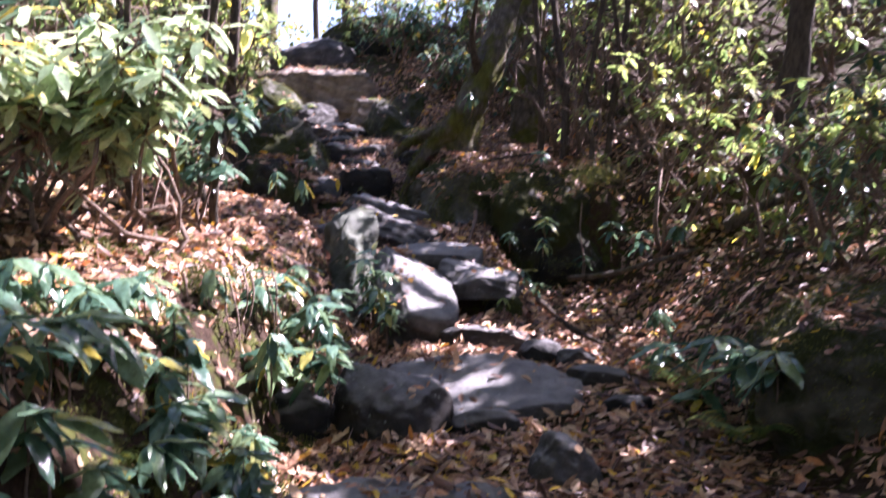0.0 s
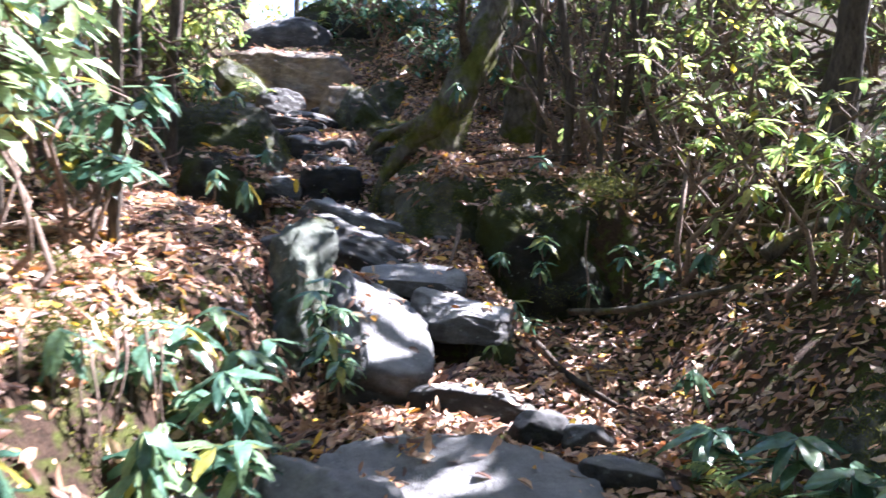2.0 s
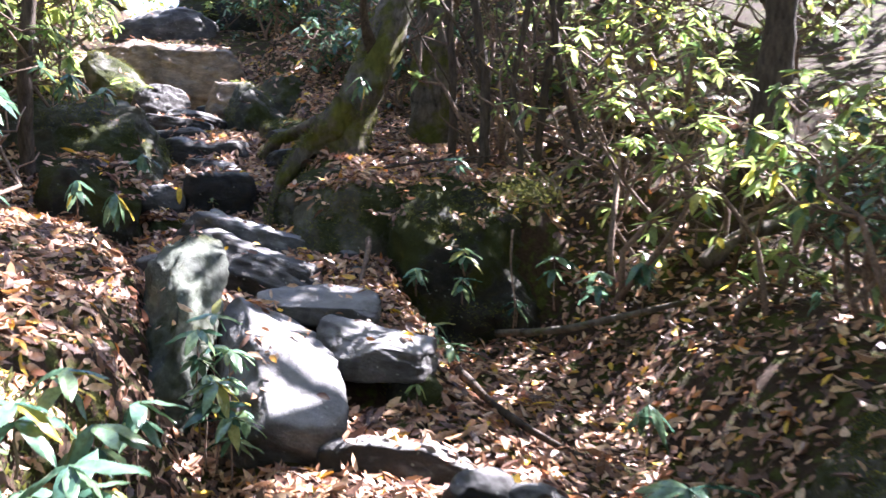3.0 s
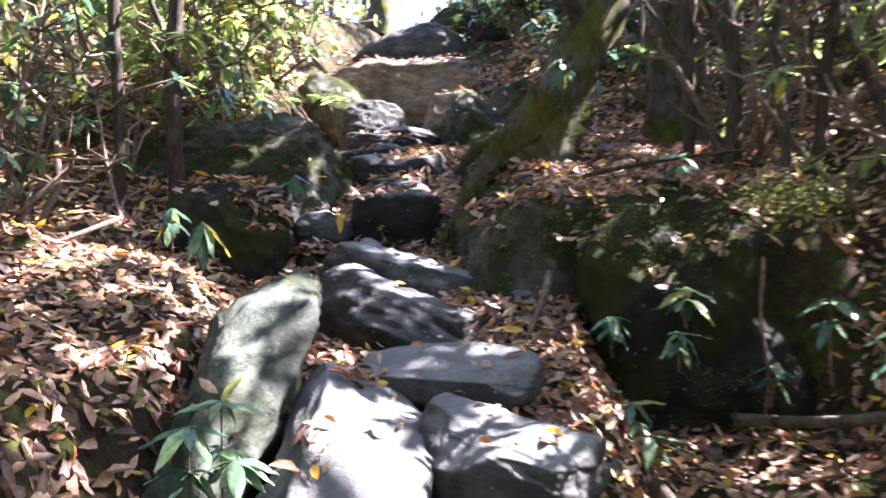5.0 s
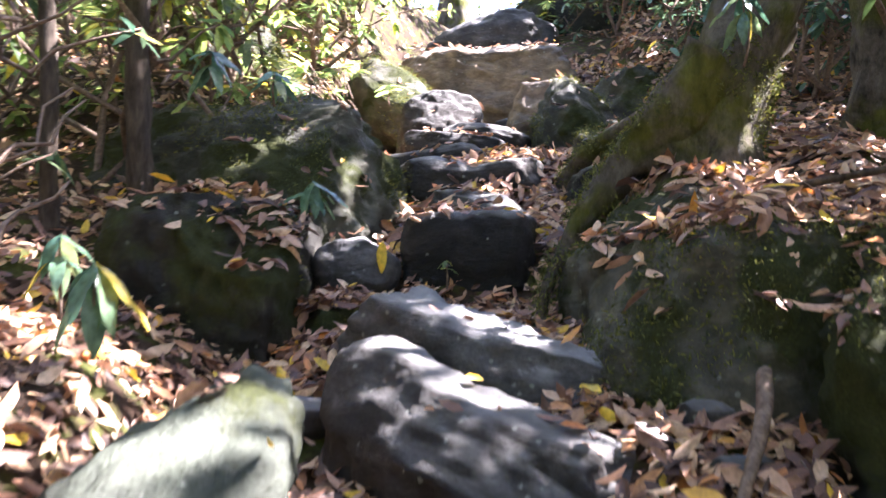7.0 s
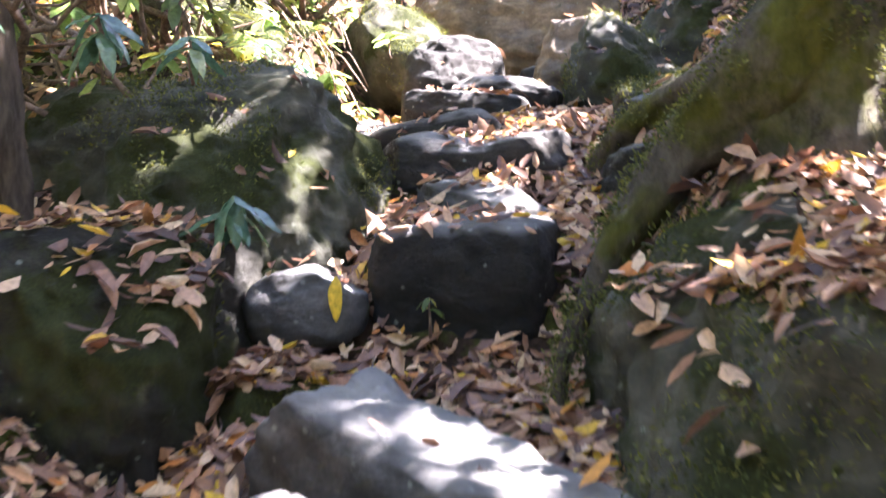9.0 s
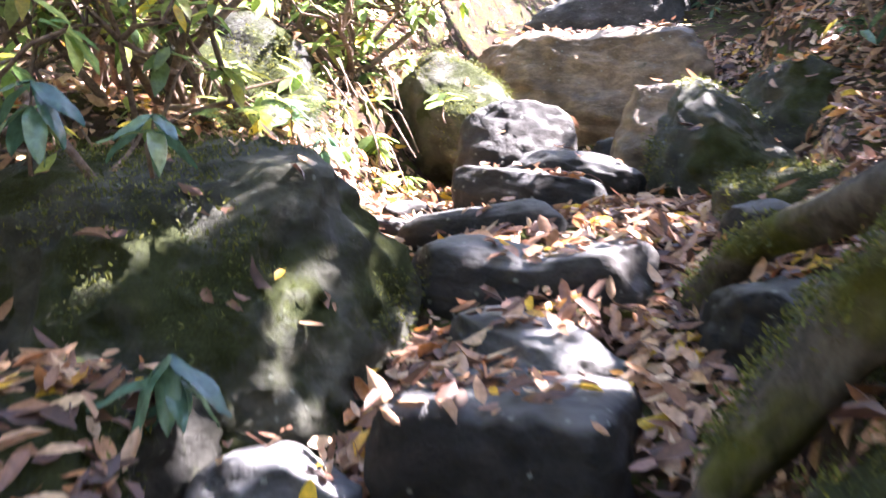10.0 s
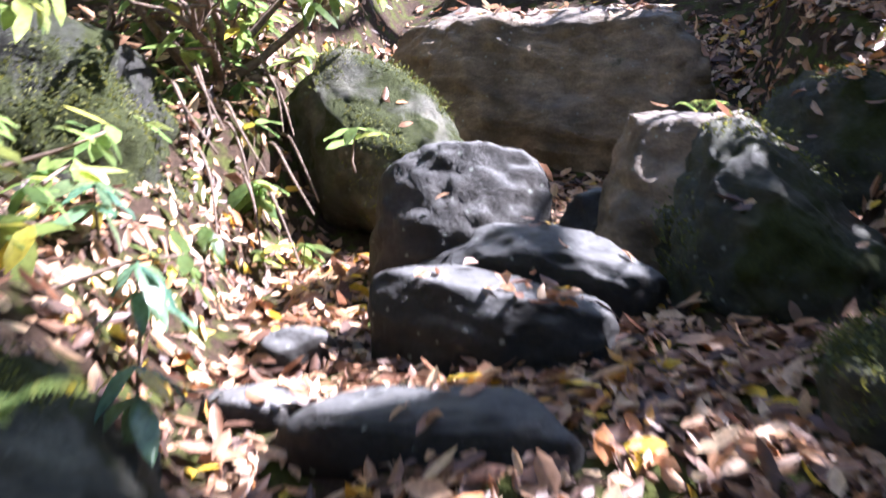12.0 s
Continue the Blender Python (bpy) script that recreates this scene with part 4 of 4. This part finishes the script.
# ---- leaf litter ----
def litter():
    rng = np.random.default_rng(5)
    verts, faces, is_rock = [], [], []
    for ob in [ground] + ROCKS:
        base = len(verts)
        m = ob.matrix_world
        verts += [m @ v.co for v in ob.data.vertices]
        for p in ob.data.polygons:
            faces.append([i + base for i in p.vertices])
            is_rock.append(0 if ob is ground else 2 if ob.name.startswith("bank") else 1)
    tree = BVHTree.FromPolygons(verts, faces)
    n = 96000
    x = np.concatenate([rng.normal(0, 1.9, 78000) - 0.3, rng.uniform(-6, 5, n - 78000)])
    y = np.concatenate([rng.uniform(1.2, 16.5, 78000), rng.uniform(-2, 21, n - 78000)])
    x[:78000] += np.interp(y[:78000], [0, 8, 16], [0.4, 0.2, -1.6])
    place, normal = [], []
    for a, b in zip(x, y):
        p, nr, index, _ = tree.ray_cast(Vector((a, b, 12)), Vector((0, 0, -1)))
        if p is None or nr.z < 0.3:
            continue
        if is_rock[index]:
            thick = noise.noise(Vector((a * 2.2, b * 2.2, 0.5)))
            if is_rock[index] == 2:
                if nr.z < 0.84 or rng.random() > 0.55 + 0.9 * thick:
                    continue
            elif nr.z < 0.75 or rng.random() > (0.03 if thick < 0.2 else 0.35):
                continue
        elif rng.random() > nr.z ** 0.8 or (nr.z < 0.6 and b < 6 and rng.random() > (0.45 if b > 3.3 else 0.3)):
            continue
        place.append(p + nr * rng.uniform(0.003, 0.035))
        normal.append(nr)
    for hx, hy, spread, count in [(-1.25, 9.35, 0.28, 420), (0.0, 9.35, 0.3, 420), (-0.15, 9.75, 0.22, 260), (-1.38, 9.85, 0.18, 420), (-1.35, 10.5, 0.2, 200), (-0.95, 10.95, 0.25, 200), (-0.55, 11.0, 0.2, 160), (0.7, 9.6, 0.45, 620), (0.35, 9.0, 0.25, 260), (0.5, 8.7, 0.2, 260), (0.75, 8.4, 0.2, 200), (-1.55, 9.75, 0.2, 260), (1.3, 9.6, 0.35, 300), (-0.2, 8.55, 0.25, 200), (-1.9, 9.5, 0.3, 260)]:
        for _ in range(count):
            a, b = rng.normal(hx, spread), rng.normal(hy, spread * 0.7)
            p, nr, index, _ = tree.ray_cast(Vector((a, b, 12)), Vector((0, 0, -1)))
            if p is not None and nr.z > (0.84 if is_rock[index] else 0.4) and is_rock[index] != 1:
                place.append(p + nr * rng.uniform(0.01, 0.07))
                normal.append(nr)
    place, normal = np.array([list(p) for p in place]), np.array([list(v) for v in normal])
    k = len(place)
    along = np.cross(normal, rng.normal(0, 1, (k, 3))) + normal * rng.normal(0.0, 0.15, (k, 1))
    up = normal + rng.normal(0, 0.3, (k, 3))
    up *= np.where(rng.random(k) < 0.5, 1, -1)[:, None]
    size = rng.uniform(0.045, 0.125, k) * np.where(rng.random(k) < 0.25, 0.6, 1)
    v = leaf_arrays(place, along, up, size, size * rng.uniform(0.28, 0.48, k), rng.uniform(-0.1, 1.2, k), rng.uniform(-0.4, 0.4, k))
    near = (np.abs(place[:, 0] + 0.4) < 1.6) & (place[:, 1] > 7.0) & (place[:, 1] < 13.0)
    single = np.nonzero(near)[0][::max(1, int(near.sum() / 300))][:300]
    rest = np.ones(k, bool)
    rest[single] = False
    floor = tagged(new("leaf_litter", leaves_mesh("leaf_litter", v[rest], DRY)), "deep litter of curled brown and yellow fallen leaves", "leaves", kind="stuff")
    for i in single:
        c = v[i].mean(0)
        ob = part("fallen_leaf", leaves_mesh("fallen_leaf", (v[i] - c)[None], DRY), floor)
        ob.location = c


litter()


# ---- seedlings and ferns ----
def broad_leaf(length, width, droop, seed):
    """One waxy leaf with a sunken rib, rounded outline and a curve along its length."""
    rng = np.random.default_rng(seed)
    verts, faces = [], []
    rows = 9
    for i in range(rows):
        u = i / (rows - 1)
        w = width * 0.5 * max(0.03, math.sin(math.pi * min(1, u ** 0.85 * 0.97 + 0.02)) ** 0.75)
        z = -droop * length * u * u
        for v in (-1, -0.5, 0, 0.5, 1):
            verts.append((u * length, v * w, z + abs(v) * w * 0.28 - (0.25 * w if abs(v) == 1 else 0) + 0.004 * math.sin(9 * u + seed + 3 * v)))
    for i in range(rows - 1):
        for k in range(4):
            a = i * 5 + k
            faces.append((a, a + 5, a + 6, a + 1))
    return verts, faces


LEAF_SHAPES = [mesh_from("leaf", *broad_leaf(0.15, 0.05, d, i), WAXY) for i, d in enumerate((0.1, 0.3, 0.5, 0.2))]
LEAF_BRIGHT = [mesh_from("leaf", *broad_leaf(0.15, 0.055, d, i), FRESH_OR_SUNLIT) for i, d in enumerate((0.1, 0.3, 0.2))]


def seedling(place, height, leaves, scale, seed, label, shapes=LEAF_SHAPES, droop=15, tiers=2, lean=(0, 0)):
    """A young rhododendron: a stem with rosettes of broad leaves."""
    rng = np.random.default_rng(seed)
    plant = tagged(empty("rhododendron_seedling", place), label, "plant", "young rhododendrons beside the trail")
    pts = bent((0, 0, -0.06), (lean[0], lean[1], height), 4, 0.008, rng)
    v, f = tube(pts, [0.007, 0.006, 0.005, 0.004, 0.003], 6)
    part("stem", mesh_from("stem", v, f, TWIG), plant)
    for k in range(leaves):
        at = pts[-1] if k % tiers == 0 or leaves < 6 else pts[2 + k % 2]
        ob = part("leaf", shapes[int(rng.integers(0, len(shapes)))], plant)
        s = scale * 1.25 * rng.uniform(0.7, 1.15)
        ob.matrix_local = Matrix.Translation(at) @ pose(0, 0, 0, rng.normal(0, 14), droop + rng.normal(0, 14), k * 137.5 + rng.normal(0, 12)) @ Matrix.Diagonal((s, s, s, 1))
    return plant


GLOSSY = "young rhododendron with glossy dark green leaves"
for i, (x, y, z, h, n, s, d) in enumerate([
        (-0.78, 5.05, 0.72, 0.3, 12, 1.2, 12), (-0.62, 4.7, 0.5, 0.3, 12, 1.15, 15), (-0.9, 4.35, 0.6, 0.32, 11, 1.15, 50), (-1.0, 4.2, 0.3, 0.15, 8, 1.1, 20),
        (-1.5, 3.4, 0.25, 0.3, 12, 1.15, 30), (-1.1, 3.6, 0.35, 0.2, 9, 1.1, 30), (-1.0, 5.2, 1.0, 0.2, 10, 1.1, 15), (-0.95, 5.6, 1.05, 0.2, 10, 1.0, 15),
        (-0.46, 6.76, 0.62, 0.52, 20, 0.85, 18), (-0.56, 6.58, 0.6, 0.44, 18, 0.85, 25), (-0.38, 6.6, 0.55, 0.3, 14, 0.75, 25), (-0.55, 6.85, 0.7, 0.62, 14, 0.8, 10), (1.6, 5.65, 0.4, 0.26, 15, 1.5, 0), (1.78, 4.55, 0.42, 0.36, 15, 1.6, 5), (1.74, 4.95, 0.45, 0.35, 15, 1.5, 5), (1.85, 4.25, 0.5, 0.3, 14, 1.5, 5), (1.66, 5.0, 0.3, 0.16, 10, 1.2, 10), (1.78, 6.6, 0.6, 0.22, 7, 1.1, 30), (0.72, 8.72, 1.3, 0.16, 12, 0.85, 25), (1.22, 8.6, 0.72, 0.12, 9, 0.9, 35), (0.76, 8.0, 0.66, 0.18, 10, 0.8, 35),
        (1.5, 8.72, 1.05, 0.15, 10, 0.75, 20), (2.0, 8.2, 1.1, 0.35, 12, 1.0, 25), (2.4, 8.4, 1.15, 0.35, 12, 1.0, 25), (-1.56, 9.96, 2.28, 0.12, 11, 1.05, 38), (-1.4, 8.3, 1.85, 0.16, 9, 1.1, 50), (-1.7, 8.5, 1.9, 0.2, 8, 1.0, 30),
        (-1.95, 10.3, 2.9, 0.12, 8, 0.9, 30), (-2.2, 10.1, 2.9, 0.2, 10, 1.0, 30), (0.3, 9.95, 2.2, 0.1, 7, 0.5, 5), (0.35, 10.2, 2.9, 0.25, 9, 0.9, 45), (-2.75, 12.05, 3.15, 0.2, 10, 1.0, 10), (1.1, 9.1, 2.2, 0.12, 8, 0.7, 10), (0.82, 8.35, 0.85, 0.22, 10, 0.9, 20), (0.62, 8.5, 1.0, 0.15, 8, 0.8, 25), (1.05, 8.55, 1.25, 0.14, 9, 0.8, 25), (-2.15, 11.5, 2.75, 0.2, 9, 0.9, 25), (-2.0, 11.25, 2.6, 0.15, 8, 0.8, 30), (-2.35, 11.75, 2.9, 0.25, 9, 0.9, 25)]):
    seedling((x, y, z), h, n, s, 400 + i, GLOSSY, droop=d)
_rng = np.random.default_rng(31)
for i in range(10):
    x, y = _rng.uniform(-1.3, -0.8), _rng.uniform(3.4, 5.9)
    seedling((x, y, float(ground_height(x, y)) - 0.02), _rng.uniform(0.1, 0.3), int(_rng.integers(7, 12)), _rng.uniform(0.7, 1.1), 600 + i, GLOSSY, droop=_rng.uniform(10, 40))
for i in range(46):
    x, y = _rng.uniform(-1.9, -0.85), _rng.uniform(2.1, 3.9)
    seedling((x, y, float(ground_height(x, y)) - 0.02), _rng.uniform(0.15, 0.35), int(_rng.integers(9, 13)), _rng.uniform(0.95, 1.4), 700 + i, GLOSSY, droop=_rng.uniform(5, 30))
for i, (x, y, z, h, n, s, d) in enumerate([(-2.45, 13.2, 3.45, 0.12, 6, 0.8, 0), (-1.0, 10.25, 1.95, 0.08, 6, 0.3, 20), (0.55, 6.95, 0.8, 0.1, 5, 0.5, 30)]):
    seedling((x, y, z), h, n, s, 450 + i, "small leafy plant with bright green leaves", LEAF_BRIGHT, d)


for i in range(26):
    x, y = _rng.uniform(-3.7, -2.75), _rng.uniform(12.5, 15.2)
    seedling((x, y, float(ground_height(x, y)) - 0.02), _rng.uniform(0.08, 0.3), int(_rng.integers(5, 11)), _rng.uniform(0.6, 1.0), 800 + i, "sunlit leafy plant on the upper bank", LEAF_BRIGHT, _rng.uniform(0, 30))
for i, (x, y, z, h, n, s) in enumerate([(-0.5, 6.5, 0.62, 0.4, 16, 0.95), (-0.62, 6.75, 0.7, 0.55, 16, 0.9), (-0.42, 6.42, 0.55, 0.3, 14, 0.9), (-0.75, 4.75, 0.42, 0.35, 14, 1.3), (-0.95, 4.55, 0.5, 0.3, 14, 1.3), (-0.7, 5.15, 0.55, 0.35, 14, 1.2), (-0.82, 5.5, 0.75, 0.3, 12, 1.2), (-1.1, 4.9, 0.85, 0.3, 14, 1.2), (-0.75, 5.9, 0.8, 0.25, 12, 1.0), (0.9, 8.2, 0.75, 0.2, 12, 1.0), (1.1, 8.75, 1.45, 0.15, 14, 0.9), (1.75, 8.5, 1.2, 0.35, 14, 1.0)]):
    seedling((x, y, z), h, n, s, 850 + i, GLOSSY, droop=15)


def fallen(place, length, width, turn, tilt, seed, label):
    """One large leaf that has come to rest on a stone."""
    v, f = broad_leaf(length, width, 0.15, seed)
    ob = tagged(new("yellow_leaf", mesh_from("yellow_leaf", v, f, YELLOW)), label, "leaf", "large yellow leaves")
    ob.matrix_world = pose(*place, tilt[0], tilt[1], turn)
    return ob


YELLOW_LEAF = "large bright yellow fallen leaf"
fallen((-1.27, 10.1, 2.12), 0.15, 0.05, -80, (0, 75), 1, "yellow leaf hanging down the face of a stone")
for i, (x, y) in enumerate([(-1.15, 11.35), (-1.0, 11.75), (-1.25, 12.15), (-1.6, 12.25), (-0.2, 9.2), (0.1, 9.45), (1.9, 7.2), (1.5, 7.6), (1.1, 6.6), (0.4, 9.7), (0.7, 9.5), (-1.9, 9.6), (-0.9, 6.0), (0.3, 4.3), (0.9, 4.6), (0.3, 8.6)]):
    hit = scene.ray_cast(bpy.context.evaluated_depsgraph_get(), Vector((x, y, 1.6 + max(0.0, (y - 4) * 0.27))), Vector((0, 0, -1)))
    if hit[0]:
        fallen(hit[1] + Vector((0, 0, 0.02)), 0.13, 0.05, 77 * i, (8, -6), 2 + i, YELLOW_LEAF)


def fern(place, reach, fronds, seed, facing=0.0, label="bright green fern with feathery fronds"):
    """Arching fronds with paired leaflets."""
    rng = np.random.default_rng(seed)
    plant = tagged(empty("fern", place), label, "fern", "ferns beside the trail")
    for k in range(fronds):
        ang = facing + (k - fronds / 2) * 0.8 + rng.normal(0, 0.2)
        way = np.array((math.cos(ang), math.sin(ang), 0))
        n = 16
        u = np.linspace(0.12, 1, n)
        rib = way[None] * (u * reach)[:, None] + np.array((0, 0, 1))[None] * (0.45 * reach * np.sin(u * 2.4))[:, None]
        side = np.cross(way, (0, 0, 1))
        size = reach * 0.3 * np.sin(np.clip(u * 0.9 + 0.12, 0, 1) * math.pi) ** 0.7 + 0.006
        base = np.concatenate([rib, rib])
        along = np.concatenate([side[None] + way[None] * 0.35 + np.zeros((n, 3)), -side[None] + way[None] * 0.35 + np.zeros((n, 3))])
        size = np.concatenate([size, size])
        v = leaf_arrays(base, along, np.tile((0, 0, 1.0), (2 * n, 1)), size, np.full(2 * n, reach * 0.075), np.full(2 * n, 0.1), np.full(2 * n, 0.2))
        part("frond", leaves_mesh("frond", v, FRESH_OR_SUNLIT), plant)
    return plant


for i, (x, y, z, r, n) in enumerate([(1.68, 5.3, 0.4, 0.36, 6), (1.7, 4.3, 0.3, 0.32, 6), (-1.3, 4.1, 1.0, 0.16, 4), (-0.55, 5.3, 0.6, 0.14, 4), (-1.35, 3.2, 0.5, 0.2, 5), (-1.75, 10.75, 3.05, 0.14, 5), (-1.9, 10.6, 3.0, 0.14, 4), (-1.15, 14.1, 3.65, 0.12, 5)]):
    fern((x, y, z), r, n, 500 + i, 3.6 if x > 0 else -0.8)


# ---- fallen branches and hanging roots ----
def stick(points, radius, seed, label="fallen grey branch lying on the leaves", name="fallen_branch", material=None):
    ob = tagged(empty(name), label, "branch")
    limb("branch", points, [radius, radius * 0.9, radius * 0.75, radius * 0.5][:len(points)], material or BARK, ob, 8, seed)
    return ob


stick([(0.92, 7.9, 0.82), (1.12, 7.55, 0.62), (1.35, 7.2, 0.5), (1.55, 6.9, 0.44)], 0.03, 1, "dark fallen branch in the leafy gully", material=BARK)
stick([(1.3, 8.5, 0.98), (1.66, 8.2, 1.02), (2.0, 7.8, 1.16), (2.4, 7.5, 1.3)], 0.03, 2, "mossy fallen branch across the gully", material=BARK_MOSSY)
stick([(0.15, 9.95, 2.22), (0.6, 9.7, 2.3), (1.1, 9.55, 2.36), (1.5, 9.5, 2.38)], 0.016, 3, "thin grey branch on the leafy bank")
stick([(0.37, 9.0, 1.68), (0.36, 8.85, 1.58), (0.31, 8.68, 1.42), (0.24, 8.55, 1.2)], 0.024, 4, "pale grey root hanging down the rock", "hanging_root", TWIG)
stick([(-2.0, 7.0, 1.7), (-2.2, 7.3, 2.3), (-2.6, 7.6, 2.6), (-3.2, 7.7, 2.8)], 0.028, 5, "crooked bare branch above the leaves")
stick([(1.5, 8.85, 1.75), (1.46, 8.75, 1.45), (1.5, 8.7, 1.15), (1.44, 8.65, 0.85)], 0.009, 7, "thin pale root down the rock face", "hanging_root", TWIG)
stick([(2.9, 8.4, 1.5), (3.3, 8.5, 1.75), (3.8, 8.7, 1.8), (4.5, 8.8, 1.95)], 0.07, 8, "mossy fallen trunk under the thicket", material=BARK_MOSSY)
_rng = np.random.default_rng(78)
for i in range(16):
    x, y = _rng.uniform(-3.5, -2.85), _rng.uniform(12.7, 13.9)
    z = float(ground_height(x, y)) + 0.3
    stick([(x - 0.1, y + 0.1, z), (x, y, z - 0.02), (x + 0.12, y - 0.1, z - 0.14), (x + 0.2 + _rng.normal(0, 0.05), y - 0.16, z - 0.34)], 0.008, 60 + i, "pale dry stem trailing down the sunlit bank", "dry_stem", TWIG)
_rng = np.random.default_rng(77)
for i in range(12):
    x, y = -1.22 + 0.06 * i + _rng.normal(0, 0.02) - 0.4, 4.5 + 0.02 * i + _rng.normal(0, 0.06)
    z = 1.25
    stick([(x, y, z), (x + 0.05, y - 0.1, z - 0.1), (x + 0.07 + _rng.normal(0, 0.03), y - 0.13, z - 0.22), (x + 0.06 + _rng.normal(0, 0.05), y - 0.14, z - _rng.uniform(0.3, 0.45))], 0.007, 20 + i, "thin pale root hanging from the bank", "hanging_root", TWIG)


# ---- moss ----
def moss_tufts():
    """Short feathery moss on the mossy stones and the cut bank."""
    rng = np.random.default_rng(9)
    spots, normals = [], []
    for ob in ROCKS:
        if ob.data.materials[0] not in (STONE_MOSSY, STONE_OLIVE, STONE_BOULDER):
            continue
        m, r = ob.matrix_world, ob.matrix_world.to_3x3()
        for p in ob.data.polygons:
            c, nr = m @ p.center, r @ p.normal
            if nr.z > -0.1 and noise.noise(c * 2.4 + Vector((5, 0, 0))) + 0.35 * nr.z > (0.14 if ob.data.materials[0] == STONE_OLIVE else 0.3):
                for _ in range(2 + int(p.area * 5500)):
                    spots.append(c + Vector(rng.normal(0, 0.02, 3)))
                    normals.append(nr)
    on_stone = len(spots)
    for _ in range(20000):
        x, y = rng.uniform(-2.2, -0.7), rng.uniform(2.8, 6.2)
        if noise.noise(Vector((x * 2.2, y * 2.2, 1))) > -0.2:
            spots.append(Vector((x, y, float(ground_height(x, y)) + 0.01)))
            normals.append(Vector((0.5, -0.3, 0.8)).normalized())
    on_bank = len(spots)
    for ob in old_tree.children:
        if not ob.name.startswith("root") and not ob.name.startswith("trunk"):
            continue
        for p in ob.data.polygons:
            if p.center.z < 4.0 and p.normal.z > -0.3 and noise.noise(p.center * 3.0) > -0.05:
                for _ in range(5 + int(p.area * 9000)):
                    spots.append(p.center + Vector(rng.normal(0, 0.018, 3)))
                    normals.append(p.normal.copy())
    for _ in range(2500):
        spots.append(Vector((rng.normal(1.62, 0.16), rng.normal(8.92, 0.06), rng.normal(2.06, 0.07))))
        normals.append(Vector((0.2, -0.6, 0.5)))
    place, nr = np.array([list(p) for p in spots]), np.array([list(v) for v in normals])
    n = len(place)
    along = nr * 0.6 + rng.normal(0, 0.6, (n, 3))
    size = rng.uniform(0.01, 0.028, n)
    size[on_stone:on_bank] *= 1.5
    v = leaf_arrays(place, along, rng.normal(0, 1, (n, 3)), size, size * 0.34, np.full(n, 0.1), rng.uniform(0, 0.5, n), True)
    tagged(new("moss", leaves_mesh("moss", v, MOSS_LEAF)), "yellow-green feathery moss on rocks and bank", "moss", kind="stuff")


moss_tufts()


# ---- twigs among the leaves ----
def twig_litter():
    rng = np.random.default_rng(13)
    pieces = []
    for _ in range(320):
        y = rng.uniform(2.5, 15)
        x = rng.normal(np.interp(y, [0, 8, 16], [0.4, 0.0, -1.8]), 1.3)
        z = float(ground_height(x, y)) + 0.03
        ang, reach = rng.uniform(0, 6.28), rng.uniform(0.06, 0.28)
        x2, y2 = x + math.cos(ang) * reach, y + math.sin(ang) * reach
        z2 = float(ground_height(x2, y2)) + 0.03 + rng.uniform(0, 0.05)
        if abs(z2 - z) < reach:
            pieces.append(tube(bent((x, y, z), (x2, y2, z2), 3, 0.012, rng), [0.005, 0.004, 0.003, 0.002], 5))
    tagged(new("twig_litter", joined("twig_litter", pieces, TWIG)), "thin dry twigs scattered over the leaf litter", "twigs", kind="stuff")


twig_litter()
